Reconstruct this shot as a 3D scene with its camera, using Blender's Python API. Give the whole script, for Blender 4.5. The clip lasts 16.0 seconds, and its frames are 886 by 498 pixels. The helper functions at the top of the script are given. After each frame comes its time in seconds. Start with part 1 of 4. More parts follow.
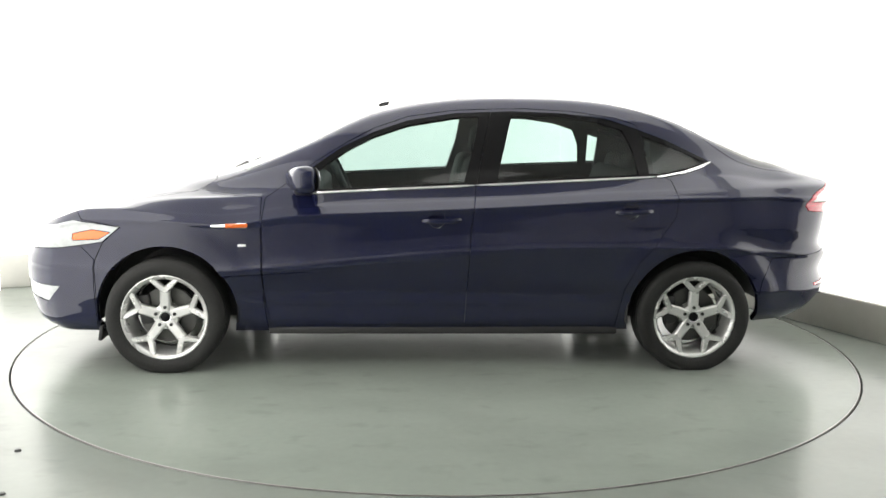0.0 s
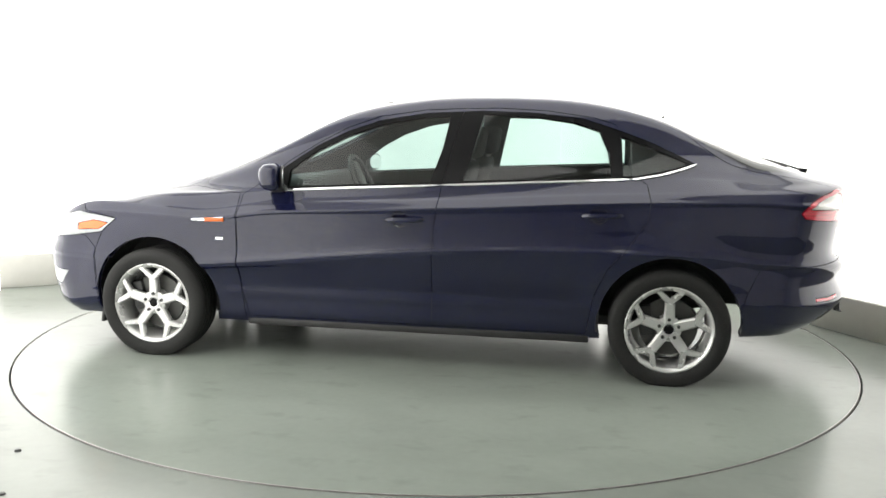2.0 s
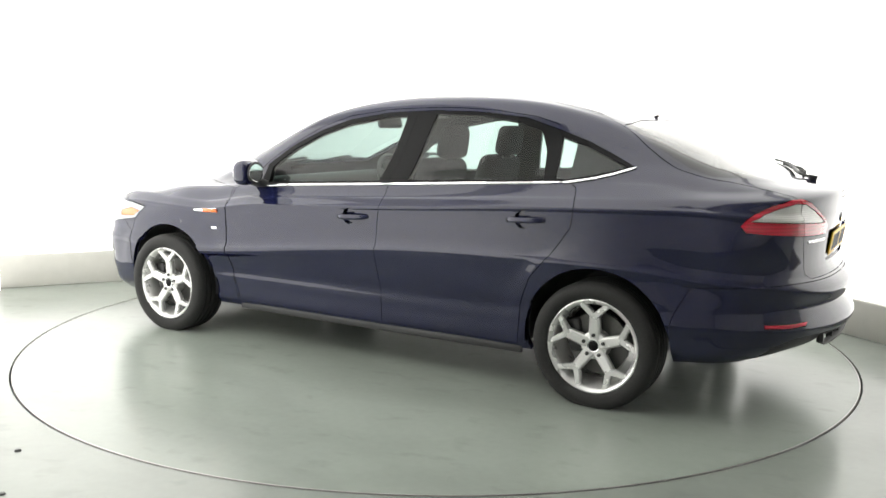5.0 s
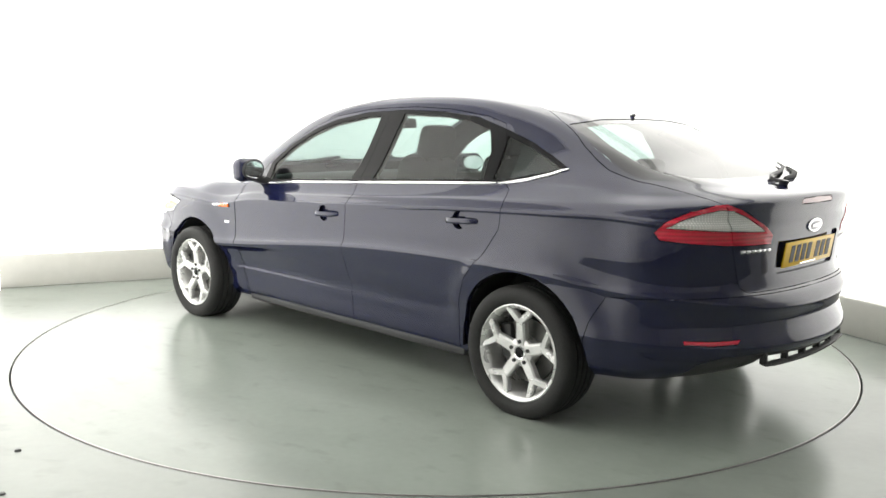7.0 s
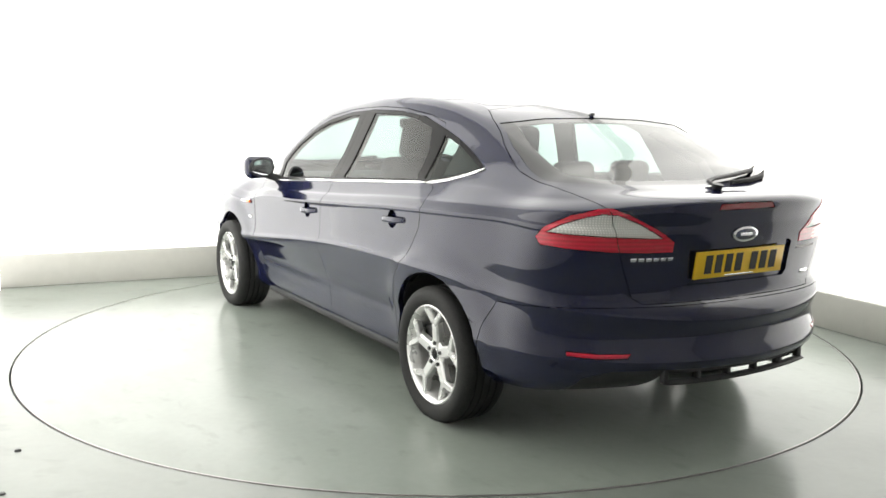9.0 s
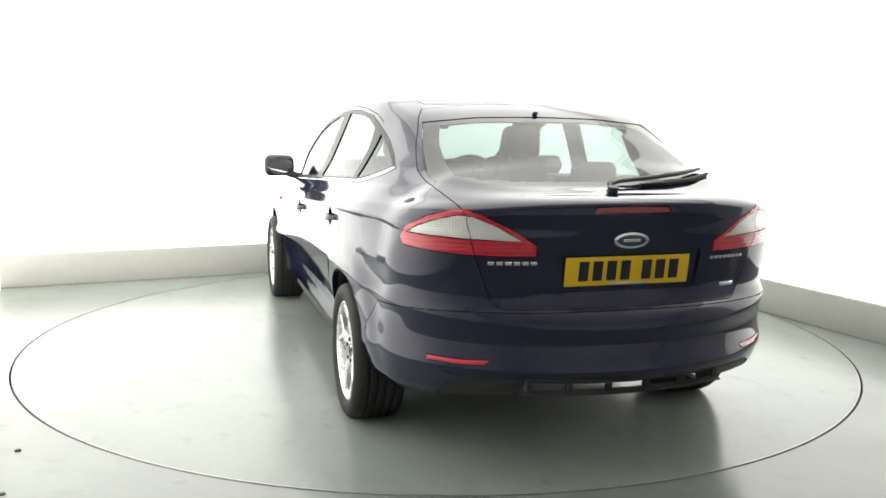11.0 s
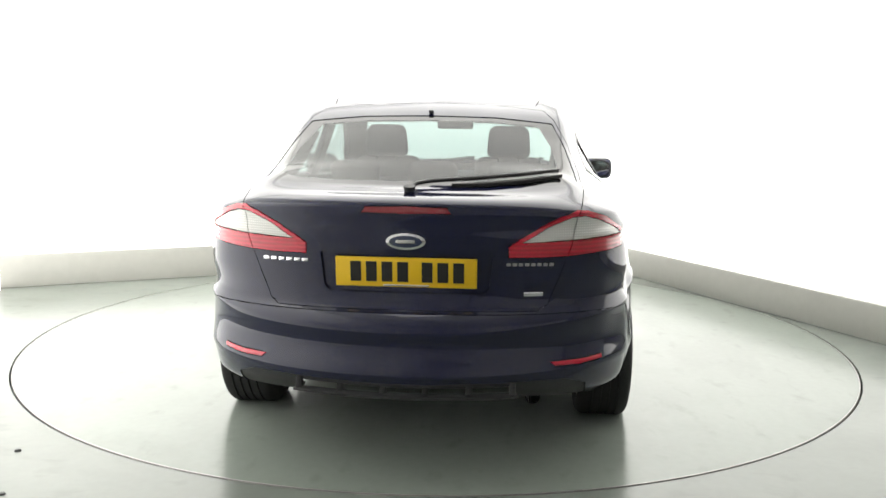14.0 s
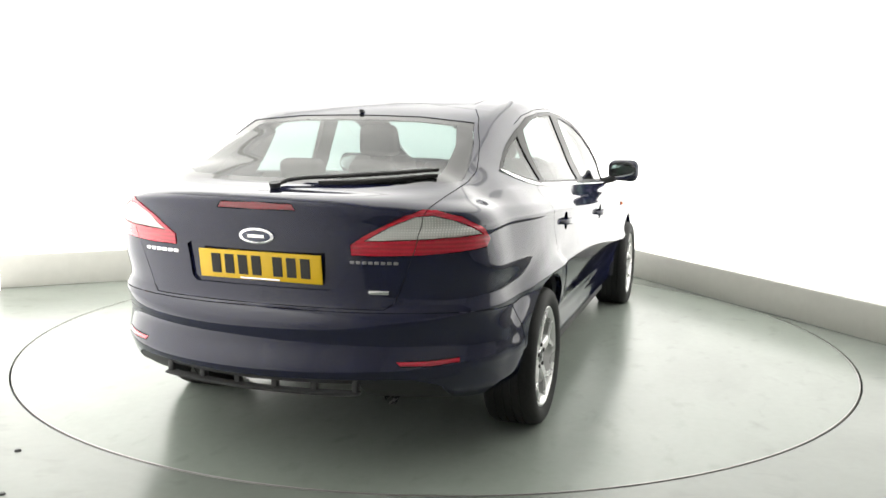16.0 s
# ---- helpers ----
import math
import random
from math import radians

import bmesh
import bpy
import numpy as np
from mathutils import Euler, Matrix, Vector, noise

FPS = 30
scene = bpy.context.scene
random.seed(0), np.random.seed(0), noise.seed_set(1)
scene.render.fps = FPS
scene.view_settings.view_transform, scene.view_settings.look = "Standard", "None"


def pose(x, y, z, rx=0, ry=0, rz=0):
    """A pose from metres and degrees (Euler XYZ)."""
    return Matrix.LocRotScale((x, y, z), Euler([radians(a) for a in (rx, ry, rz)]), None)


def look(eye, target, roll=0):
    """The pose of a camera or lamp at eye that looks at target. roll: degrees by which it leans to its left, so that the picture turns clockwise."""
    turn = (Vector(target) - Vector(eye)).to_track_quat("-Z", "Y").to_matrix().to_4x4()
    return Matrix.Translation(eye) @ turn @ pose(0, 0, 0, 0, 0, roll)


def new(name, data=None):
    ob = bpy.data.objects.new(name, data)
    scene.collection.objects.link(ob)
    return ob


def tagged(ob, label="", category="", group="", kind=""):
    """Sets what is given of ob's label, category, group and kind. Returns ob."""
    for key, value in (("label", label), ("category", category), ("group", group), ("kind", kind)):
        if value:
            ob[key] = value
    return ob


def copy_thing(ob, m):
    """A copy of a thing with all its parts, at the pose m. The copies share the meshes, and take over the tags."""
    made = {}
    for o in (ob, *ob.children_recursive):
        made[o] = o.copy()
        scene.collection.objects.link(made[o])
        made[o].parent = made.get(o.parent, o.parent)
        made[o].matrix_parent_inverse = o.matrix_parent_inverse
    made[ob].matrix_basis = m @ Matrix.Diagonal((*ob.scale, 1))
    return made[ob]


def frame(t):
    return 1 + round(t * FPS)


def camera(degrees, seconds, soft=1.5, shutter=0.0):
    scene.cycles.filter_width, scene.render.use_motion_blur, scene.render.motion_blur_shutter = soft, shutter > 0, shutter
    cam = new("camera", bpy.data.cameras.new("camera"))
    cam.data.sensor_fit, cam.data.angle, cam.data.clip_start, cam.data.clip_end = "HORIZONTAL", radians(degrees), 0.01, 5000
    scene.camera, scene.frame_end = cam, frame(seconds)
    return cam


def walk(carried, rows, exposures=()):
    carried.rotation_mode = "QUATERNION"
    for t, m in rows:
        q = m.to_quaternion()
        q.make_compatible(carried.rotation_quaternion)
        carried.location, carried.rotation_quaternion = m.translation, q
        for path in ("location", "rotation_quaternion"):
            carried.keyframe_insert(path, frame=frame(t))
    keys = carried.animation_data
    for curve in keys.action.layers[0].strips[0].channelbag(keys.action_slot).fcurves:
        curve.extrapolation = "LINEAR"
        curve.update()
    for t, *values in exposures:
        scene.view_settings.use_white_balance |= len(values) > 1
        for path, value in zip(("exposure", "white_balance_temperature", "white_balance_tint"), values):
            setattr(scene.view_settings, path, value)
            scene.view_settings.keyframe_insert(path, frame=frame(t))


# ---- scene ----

# ---- camera: it stands still ----
cam = camera(53.94, 16.0, soft=1.55)
EYE = Vector((0, -5.438, 1.341))
VIEW = look(EYE, EYE + Vector((0.00499, 0.98942, -0.14502)), 0.79)
walk(cam, [(0, VIEW), (16, VIEW)], exposures=[(0, 0.0), (16, 0.0)])

# ---- light ----
world = bpy.data.worlds.new("world")
scene.world = world
world.use_nodes = True
world.node_tree.nodes["Background"].inputs["Color"].default_value = (0.9, 0.95, 1, 1)
world.node_tree.nodes["Background"].inputs["Strength"].default_value = 0.04

ROOM_TURN = radians(24.3)
ROOM = Matrix.Rotation(ROOM_TURN, 4, "Z")
ROOM_LEFT, ROOM_RIGHT, ROOM_BACK, ROOM_FRONT, ROOM_TOP = -2.60, 2.52, 2.62, -6.6, 3.3
BAY = -3.2


def area_lamp(name, x, y, z, sx, sy, watts, color=(1, 0.985, 0.95)):
    data = bpy.data.lights.new(name, "AREA")
    data.shape, data.size, data.size_y, data.energy, data.color = "RECTANGLE", sx, sy, watts, color
    ob = new(name, data)
    ob.matrix_world = ROOM @ pose(x, y, z)
    return ob


area_lamp("softbox_lamp", 0.3, 0.0, ROOM_TOP - 0.12, 3.7, 4.5, 92)


# ---- materials ----
def nodes_of(name):
    m = bpy.data.materials.new(name)
    m.use_nodes = True
    nt = m.node_tree
    return m, nt, nt.nodes["Principled BSDF"]


def surface(name, color, rough=0.5, metal=0.0, grain=60.0, vary=0.12, bump=0.0, coat=0.0, rough_vary=0.08, big=1.5, spec=0.5, glow=0.0):
    """A painted, moulded or metal surface with grain and wear at two scales, in metres."""
    m, nt, p = nodes_of(name)
    nd, ln = nt.nodes.new, nt.links.new
    tc = nd("ShaderNodeTexCoord")
    fine, broad = nd("ShaderNodeTexNoise"), nd("ShaderNodeTexNoise")
    fine.inputs["Scale"].default_value, fine.inputs["Detail"].default_value = grain, 3
    broad.inputs["Scale"].default_value, broad.inputs["Detail"].default_value = big, 5
    ln(tc.outputs["Object"], fine.inputs["Vector"])
    ln(tc.outputs["Object"], broad.inputs["Vector"])
    add = nd("ShaderNodeMath")
    add.operation = "ADD"
    ln(fine.outputs["Fac"], add.inputs[0])
    ln(broad.outputs["Fac"], add.inputs[1])
    ramp = nd("ShaderNodeMapRange")
    ramp.inputs["From Min"].default_value, ramp.inputs["From Max"].default_value = 0.6, 1.4
    ramp.inputs["To Min"].default_value, ramp.inputs["To Max"].default_value = 1 - vary, 1 + vary
    ln(add.outputs[0], ramp.inputs["Value"])
    mul = nd("ShaderNodeVectorMath")
    mul.operation = "SCALE"
    mul.inputs[0].default_value = color
    ln(ramp.outputs[0], mul.inputs["Scale"])
    ln(mul.outputs[0], p.inputs["Base Color"])
    rr = nd("ShaderNodeMapRange")
    rr.inputs["From Min"].default_value, rr.inputs["From Max"].default_value = 0.3, 0.7
    rr.inputs["To Min"].default_value, rr.inputs["To Max"].default_value = max(rough - rough_vary, 0.01), min(rough + rough_vary, 1)
    ln(broad.outputs["Fac"], rr.inputs["Value"])
    ln(rr.outputs[0], p.inputs["Roughness"])
    p.inputs["Metallic"].default_value = metal
    p.inputs["Coat Weight"].default_value = coat
    p.inputs["Coat Roughness"].default_value = 0.03
    p.inputs["Specular IOR Level"].default_value = spec
    if glow:
        p.inputs["Emission Color"].default_value = (1, 0.985, 0.95, 1)
        p.inputs["Emission Strength"].default_value = glow
    if bump:
        b = nd("ShaderNodeBump")
        b.inputs["Strength"].default_value, b.inputs["Distance"].default_value = 0.5, bump
        ln(fine.outputs["Fac"], b.inputs["Height"])
        ln(b.outputs[0], p.inputs["Normal"])
    return m


def pane(name, tint, gloss=0.025):
    """A thin pane: clear with a tint, mirroring more at a slant."""
    m, nt, p = nodes_of(name)
    nd, ln = nt.nodes.new, nt.links.new
    clear, shine, mix, slant = nd("ShaderNodeBsdfTransparent"), nd("ShaderNodeBsdfGlossy"), nd("ShaderNodeMixShader"), nd("ShaderNodeLayerWeight")
    clear.inputs["Color"].default_value = (*tint, 1)
    shine.inputs["Roughness"].default_value = gloss
    slant.inputs["Blend"].default_value = 0.5
    power, ramp = nd("ShaderNodeMath"), nd("ShaderNodeMath")
    power.operation, ramp.operation = "POWER", "MULTIPLY_ADD"
    power.inputs[1].default_value, ramp.inputs[1].default_value, ramp.inputs[2].default_value = 5.0, 0.93, 0.045
    ln(slant.outputs["Facing"], power.inputs[0])
    ln(power.outputs[0], ramp.inputs[0])
    ln(ramp.outputs[0], mix.inputs[0])
    ln(clear.outputs[0], mix.inputs[1])
    ln(shine.outputs[0], mix.inputs[2])
    ln(mix.outputs[0], nt.nodes["Material Output"].inputs["Surface"])
    return m


def floor_paint(name, color, seed, rough=0.2):
    """Glossy floor paint with scuffs, tyre smears and dull patches."""
    m = surface(name, color, rough, 0, 25, 0.04, 0.0003, 0.0, 0.0, 0.9, 0.36)
    nt = m.node_tree
    nd, ln = nt.nodes.new, nt.links.new
    p = nt.nodes["Principled BSDF"]
    base = p.inputs["Base Color"].links[0].from_socket
    dull = p.inputs["Roughness"].links[0].from_socket
    tc, place = nd("ShaderNodeTexCoord"), nd("ShaderNodeMapping")
    place.inputs["Location"].default_value = (seed, seed * 0.7, 0)
    place.inputs["Scale"].default_value = (1.0, 1.6, 1.0)
    ln(tc.outputs["Object"], place.inputs["Vector"])
    for scale, low, high, depth, extra in ((1.1, 0.48, 0.85, 0.25, 0.0), (5.0, 0.58, 0.85, 0.28, 0.0), (0.45, 0.40, 0.75, 0.15, 0.0)):
        n, r, mix, add = nd("ShaderNodeTexNoise"), nd("ShaderNodeMapRange"), nd("ShaderNodeMixRGB"), nd("ShaderNodeMath")
        n.inputs["Scale"].default_value, n.inputs["Detail"].default_value, n.inputs["Distortion"].default_value = scale, 4, 0.2
        ln(place.outputs[0], n.inputs["Vector"])
        r.inputs["From Min"].default_value, r.inputs["From Max"].default_value = low, high
        r.inputs["To Max"].default_value = depth
        ln(n.outputs["Fac"], r.inputs["Value"])
        mix.inputs["Color2"].default_value = (0.055, 0.056, 0.050, 1)
        ln(r.outputs[0], mix.inputs["Fac"])
        ln(base, mix.inputs["Color1"])
        base = mix.outputs[0]
        add.operation = "MULTIPLY_ADD"
        add.inputs[1].default_value = extra / depth
        ln(r.outputs[0], add.inputs[0])
        ln(dull, add.inputs[2])
        dull = add.outputs[0]
    ln(base, p.inputs["Base Color"])
    ln(dull, p.inputs["Roughness"])
    return m


PAINT = surface("navy_metallic_paint", (0.0074, 0.0092, 0.0345), 0.45, 0.0, 900, 0.08, 0, 1.0, 0.02, 1.2, 0.0)
PAINT.node_tree.nodes["Principled BSDF"].inputs["Coat IOR"].default_value = 1.57
def wavy(m, scale, depth):
    """Gives lacquer the faint waves and orange peel of sprayed paint."""
    nt = m.node_tree
    nd, ln = nt.nodes.new, nt.links.new
    tc, n, fine, add, b = nd("ShaderNodeTexCoord"), nd("ShaderNodeTexNoise"), nd("ShaderNodeTexNoise"), nd("ShaderNodeMath"), nd("ShaderNodeBump")
    n.inputs["Scale"].default_value, n.inputs["Detail"].default_value = scale, 2
    fine.inputs["Scale"].default_value, fine.inputs["Detail"].default_value = 140, 2
    ln(tc.outputs["Object"], n.inputs["Vector"])
    ln(tc.outputs["Object"], fine.inputs["Vector"])
    add.operation = "MULTIPLY_ADD"
    add.inputs[1].default_value = 0.008
    ln(fine.outputs["Fac"], add.inputs[0])
    ln(n.outputs["Fac"], add.inputs[2])
    b.inputs["Strength"].default_value, b.inputs["Distance"].default_value = 1.0, depth
    ln(add.outputs[0], b.inputs["Height"])
    ln(b.outputs[0], nt.nodes["Principled BSDF"].inputs["Coat Normal"])
    nt.nodes["Principled BSDF"].inputs["Coat Roughness"].default_value = 0.07


wavy(PAINT, 3.0, 0.0022)
BLACK_GLOSS = surface("black_gloss_trim", (0.006, 0.006, 0.0065), 0.30, 0, 200, 0.1, 0, 0.0, spec=0.12)
BLACK_PLASTIC = surface("black_grained_plastic", (0.026, 0.026, 0.0265), 0.55, 0, 400, 0.2, 0.0004)
RUBBER = surface("tyre_rubber", (0.026, 0.026, 0.0255), 0.65, 0, 120, 0.25, 0.0006, spec=0.2)
SILVER = surface("silver_alloy", (0.66, 0.66, 0.65), 0.30, 0.6, 120, 0.08, 0, 0.4, 0.08, 8)
STEEL = surface("brushed_steel", (0.34, 0.33, 0.32), 0.38, 0.9, 300, 0.2, 0, 0, 0.1, 12)
DISC_STEEL = surface("dull_brake_steel", (0.10, 0.10, 0.095), 0.5, 0.7, 200, 0.2, 0, 0, 0.1, 12)
CHROME = surface("chrome", (0.85, 0.85, 0.86), 0.08, 1.0, 200, 0.03, 0, 0, 0.03, 6)
def ribbed(name, color, dark, pitch, upright=False):
    """A lamp lens with moulded ribs."""
    m = surface(name, color, 0.14, 0, 90, 0.10, 0, 1.0, 0.04)
    nt = m.node_tree
    nd, ln = nt.nodes.new, nt.links.new
    p = nt.nodes["Principled BSDF"]
    base = p.inputs["Base Color"].links[0].from_socket
    tc = nd("ShaderNodeTexCoord")
    level = None
    for axis in ("Z", "Y") if upright else ("Z",):
        w = nd("ShaderNodeTexWave")
        w.bands_direction = axis
        w.inputs["Scale"].default_value = 0.314 / pitch
        ln(tc.outputs["Object"], w.inputs["Vector"])
        if level is None:
            level = w.outputs["Fac"]
        else:
            times = nd("ShaderNodeMath")
            times.operation = "MULTIPLY"
            ln(level, times.inputs[0])
            ln(w.outputs["Fac"], times.inputs[1])
            level = times.outputs[0]
    r, mix, b = nd("ShaderNodeMapRange"), nd("ShaderNodeMixRGB"), nd("ShaderNodeBump")
    r.inputs["To Min"].default_value, r.inputs["To Max"].default_value = dark, 0.0
    ln(level, r.inputs["Value"])
    mix.inputs["Color2"].default_value = (color[0] * 0.30, color[1] * 0.30, color[2] * 0.30, 1)
    ln(r.outputs[0], mix.inputs["Fac"])
    ln(base, mix.inputs["Color1"])
    ln(mix.outputs[0], p.inputs["Base Color"])
    b.inputs["Strength"].default_value, b.inputs["Distance"].default_value = 0.4, 0.002
    ln(level, b.inputs["Height"])
    ln(b.outputs[0], p.inputs["Normal"])
    return m


RED_LENS = ribbed("red_ribbed_lens", (0.62, 0.007, 0.034), 0.40, 0.016)
DARK_RED = surface("dark_red_lens", (0.22, 0.008, 0.016), 0.15, 0, 90, 0.1, 0, 1.0)
CLEAR_LENS = ribbed("pale_grid_lens", (0.86, 0.86, 0.82), 0.55, 0.009, True)
HEAD_LENS = surface("clear_headlamp", (0.36, 0.38, 0.38), 0.12, 0.35, 30, 0.2, 0.001, 1.0)
AMBER = surface("amber_lens", (0.85, 0.16, 0.02), 0.2, 0, 120, 0.12, 0.0006, 0.8)
GLASS = pane("green_tinted_glass", (0.47, 0.55, 0.53))
REAR_GLASS = pane("dark_tinted_rear_glass", (0.37, 0.44, 0.43))
SCREEN_BLACK = surface("black_glazed_border", (0.012, 0.013, 0.013), 0.03, 0, 200, 0.1, 0, 0.0, 0.01)
DARK_TRIM = surface("dark_grey_trim", (0.035, 0.036, 0.038), 0.6, 0, 300, 0.15, 0.0004)
CLOTH = surface("charcoal_seat_cloth", (0.045, 0.046, 0.048), 0.85, 0, 500, 0.25, 0.001)
HEADLINER = surface("pale_headliner", (0.45, 0.45, 0.43), 0.9, 0, 300, 0.06, 0.0005)
PLATE_YELLOW = surface("yellow_reflective_plate", (0.82, 0.52, 0.015), 0.35, 0, 200, 0.05, 0)
PLATE_BLACK = surface("black_plate_print", (0.012, 0.011, 0.010), 0.5, 0, 200, 0.05)
BADGE_BLUE = surface("dark_blue_enamel", (0.02, 0.03, 0.07), 0.2, 0, 200, 0.05, 0, 1)
def glow_wall(name, strength, start, full):
    """White wall with added emission, faded towards the entry to soften reflections."""
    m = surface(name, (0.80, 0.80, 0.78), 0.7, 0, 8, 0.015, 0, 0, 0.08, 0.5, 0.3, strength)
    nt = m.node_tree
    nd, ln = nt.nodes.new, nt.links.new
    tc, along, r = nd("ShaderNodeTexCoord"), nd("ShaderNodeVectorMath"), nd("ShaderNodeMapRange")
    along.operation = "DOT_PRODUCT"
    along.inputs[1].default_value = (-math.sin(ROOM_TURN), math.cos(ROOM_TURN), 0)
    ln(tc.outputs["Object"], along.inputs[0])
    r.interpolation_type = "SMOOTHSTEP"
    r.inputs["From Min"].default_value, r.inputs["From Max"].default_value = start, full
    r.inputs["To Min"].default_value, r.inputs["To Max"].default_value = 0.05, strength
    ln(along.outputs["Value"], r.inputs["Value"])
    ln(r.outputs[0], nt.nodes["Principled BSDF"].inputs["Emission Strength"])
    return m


# Emission is added to brighten the walls and their reflections in the paint.
WALL_WHITE = glow_wall("white_back_lit_wall", 2.0, BAY + 0.1, BAY + 2.2)
# The added glow reaches further here to brighten the right of the floor.
EAST_WHITE = glow_wall("white_back_lit_side_wall", 1.9, BAY - 0.8, BAY + 0.8)
PLAIN_WHITE = surface("white_wall_paint", (0.80, 0.80, 0.78), 0.6, 0, 12, 0.03, 0.0004)
KERB_GREY = surface("scuffed_pale_kerb", (0.46, 0.455, 0.42), 0.5, 0, 14, 0.05, 0.0006, 0, 0.08, 1.1)
FLOOR_GREY = floor_paint("pale_green_grey_floor_paint", (0.215, 0.238, 0.212), 3.0, 0.22)
TABLE_GREY = floor_paint("worn_turntable_paint", (0.255, 0.284, 0.253), 8.0, 0.22)
PIT_BLACK = surface("dark_gap", (0.02, 0.022, 0.02), 0.8)
# Tone of the unseen entry walls, set for how bright the car reflects them.
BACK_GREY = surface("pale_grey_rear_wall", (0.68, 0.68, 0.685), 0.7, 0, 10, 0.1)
CEILING_WHITE = surface("white_ceiling", (0.8, 0.8, 0.78), 0.8, 0, 10, 0.03)
LAMP_FRAME = surface("aluminium_frame", (0.6, 0.6, 0.6), 0.4, 0.8)


# ---- mesh helpers ----
def mesh_ob(name, verts, faces, material, parent=None, label="", smooth=True, sharp=35):
    me = bpy.data.meshes.new(name)
    me.from_pydata([tuple(v) for v in verts], [], faces)
    me.materials.append(material)
    me.update()
    if smooth:
        me.polygons.foreach_set("use_smooth", [True] * len(me.polygons))
        me.set_sharp_from_angle(angle=radians(sharp))
    ob = new(name, me)
    if parent is not None:
        ob.parent = parent
    if label:
        tagged(ob, label)
    return ob


def part(name, bm, material, parent=None, label="", smooth=True, sharp=35):
    me = bpy.data.meshes.new(name)
    bmesh.ops.recalc_face_normals(bm, faces=bm.faces[:])
    bm.to_mesh(me)
    bm.free()
    me.materials.append(material)
    if smooth:
        me.polygons.foreach_set("use_smooth", [True] * len(me.polygons))
        me.set_sharp_from_angle(angle=radians(sharp))
    ob = new(name, me)
    if parent is not None:
        ob.parent = parent
    if label:
        tagged(ob, label)
    return ob


def rbox(size, m=None, bevel=0.01, segments=2, bm=None, shape=None):
    """A rounded box of that size, at the pose m; shape moves its corners first."""
    out = bmesh.new()
    bmesh.ops.create_cube(out, size=1)
    for v in out.verts:
        v.co = Vector((v.co.x * size[0], v.co.y * size[1], v.co.z * size[2]))
        if shape:
            v.co = shape(v.co)
    if bevel:
        bmesh.ops.bevel(out, geom=out.edges[:] + out.verts[:], offset=bevel, segments=segments, profile=0.5, affect="EDGES")
    if m is not None:
        out.transform(m)
    if bm is None:
        return out
    merge(bm, out)
    return bm


def merge(bm, other):
    me = bpy.data.meshes.new("tmp")
    other.to_mesh(me)
    other.free()
    bm.from_mesh(me)
    bpy.data.meshes.remove(me)


def revolve(profile, n=64, axis="y"):
    """Turns a profile of (radius, along) round the y axis."""
    verts, faces = [], []
    k = len(profile)
    for i in range(n):
        a = 2 * math.pi * i / n
        for r, y in profile:
            verts.append((r * math.cos(a), y, r * math.sin(a)))
    for i in range(n):
        j = (i + 1) % n
        for q in range(k - 1):
            faces.append((i * k + q, i * k + q + 1, j * k + q + 1, j * k + q))
    return verts, faces


def revolved(name, profile, material, parent, label="", n=64, fix=None, sharp=35):
    verts, faces = revolve(profile, n)
    if fix:
        verts = [fix(v) for v in verts]
    bm = bmesh.new()
    vs = [bm.verts.new(v) for v in verts]
    for f in faces:
        bm.faces.new([vs[i] for i in f])
    bmesh.ops.remove_doubles(bm, verts=bm.verts[:], dist=1e-5)
    return part(name, bm, material, parent, label, sharp=sharp)


# ---- the studio ----
def slab(name, x0, x1, y0, y1, z0, z1, material, label, category, bevel=0.0):
    bm = rbox((x1 - x0, y1 - y0, z1 - z0), pose((x0 + x1) / 2, (y0 + y1) / 2, (z0 + z1) / 2), bevel)
    bm.transform(ROOM)
    ob = part(name, bm, material, None)
    return tagged(ob, label, category, kind="structure")


